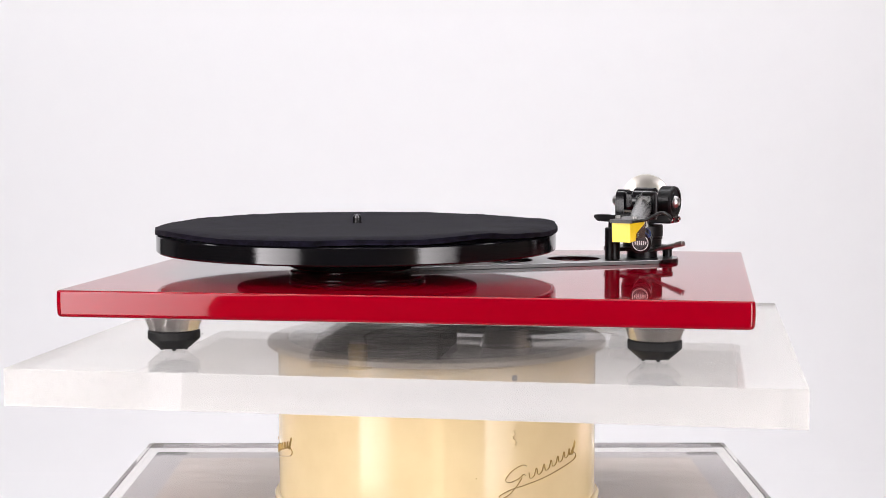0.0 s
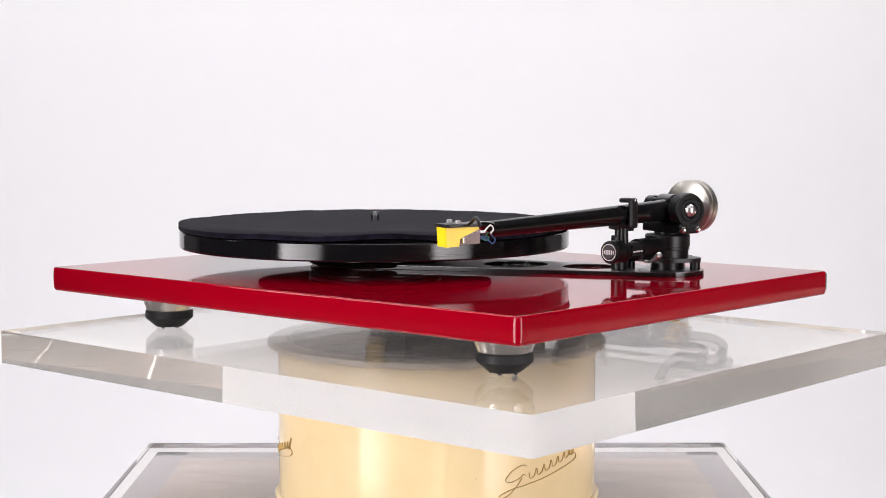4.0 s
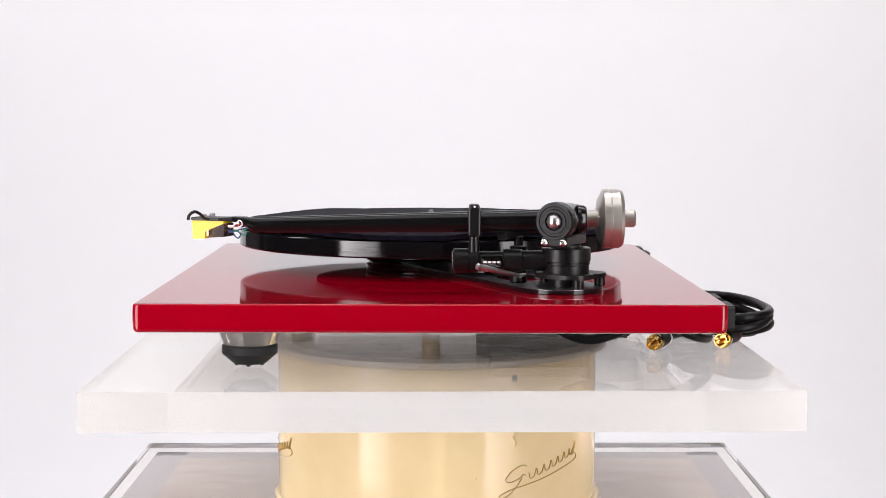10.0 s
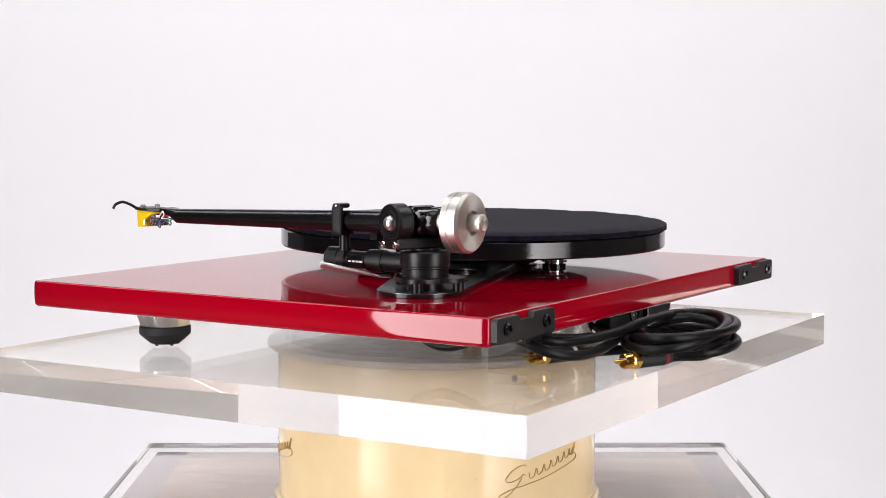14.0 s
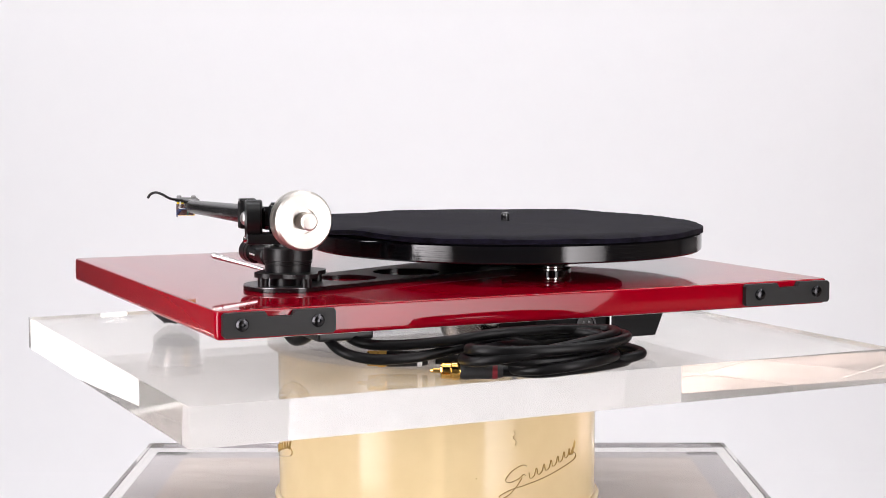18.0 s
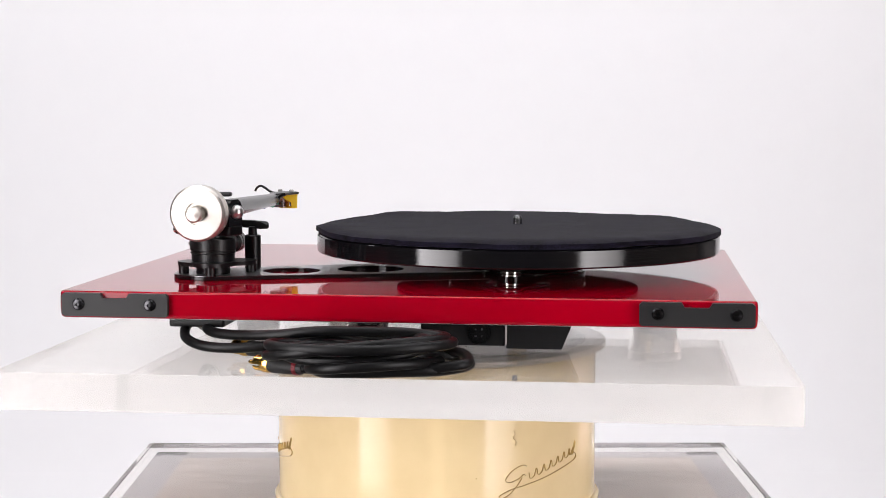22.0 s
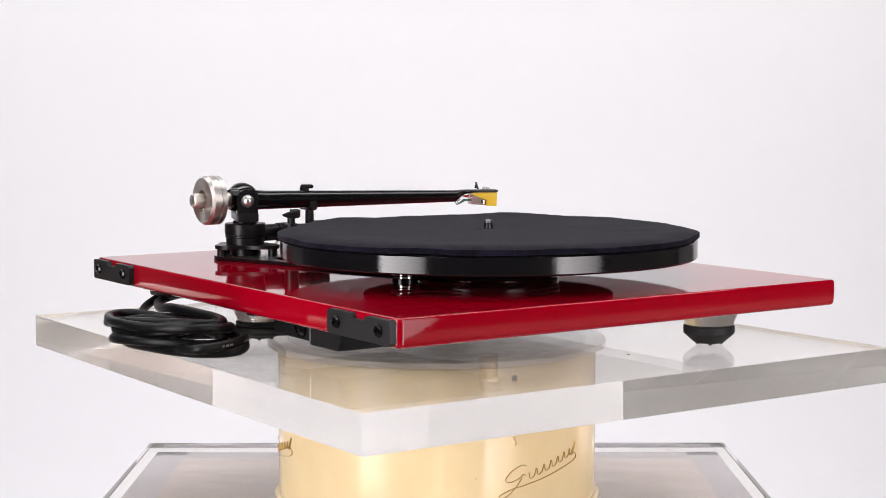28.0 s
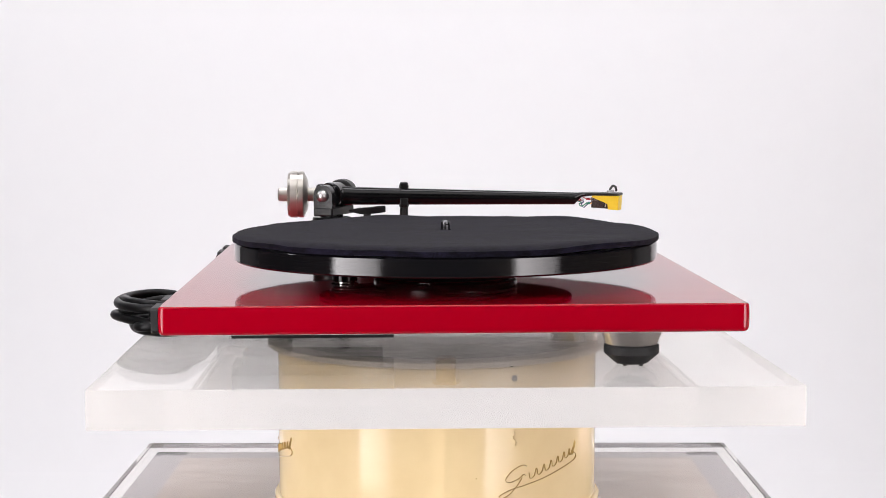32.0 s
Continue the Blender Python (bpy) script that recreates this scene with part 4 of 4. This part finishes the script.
# ---- what moves ----
def motions():
    turns = [(0, -9.40), (1, -17.54), (2, -25.68), (3, -33.81), (4, -41.72), (5, -49.62), (6, -57.52), (7, -65.58), (8, -73.65),
             (9, -81.72), (10, -89.70), (11, -97.67), (12, -105.65), (13, -113.76), (14, -121.88), (15, -129.99), (16, -138.13),
             (17, -146.27), (18, -154.41), (19, -162.52), (20, -170.62), (21, -178.72), (22, -186.95), (23, -195.18), (24, -203.41),
             (25, -211.68), (26, -219.94), (27, -228.21), (28, -236.28), (29, -244.34), (30, -252.40), (31, -260.39), (32, -268.37)]
    walk(shelf, [(t, pose(0, 0, SHELF_TOP, 0, 0, a)) for t, a in turns])
    for ob in (player, mat):
        walk(ob, [(t, pose(0, 0, SHELF_TOP, -0.189, -0.1375, a)) for t, a in turns])


motions()
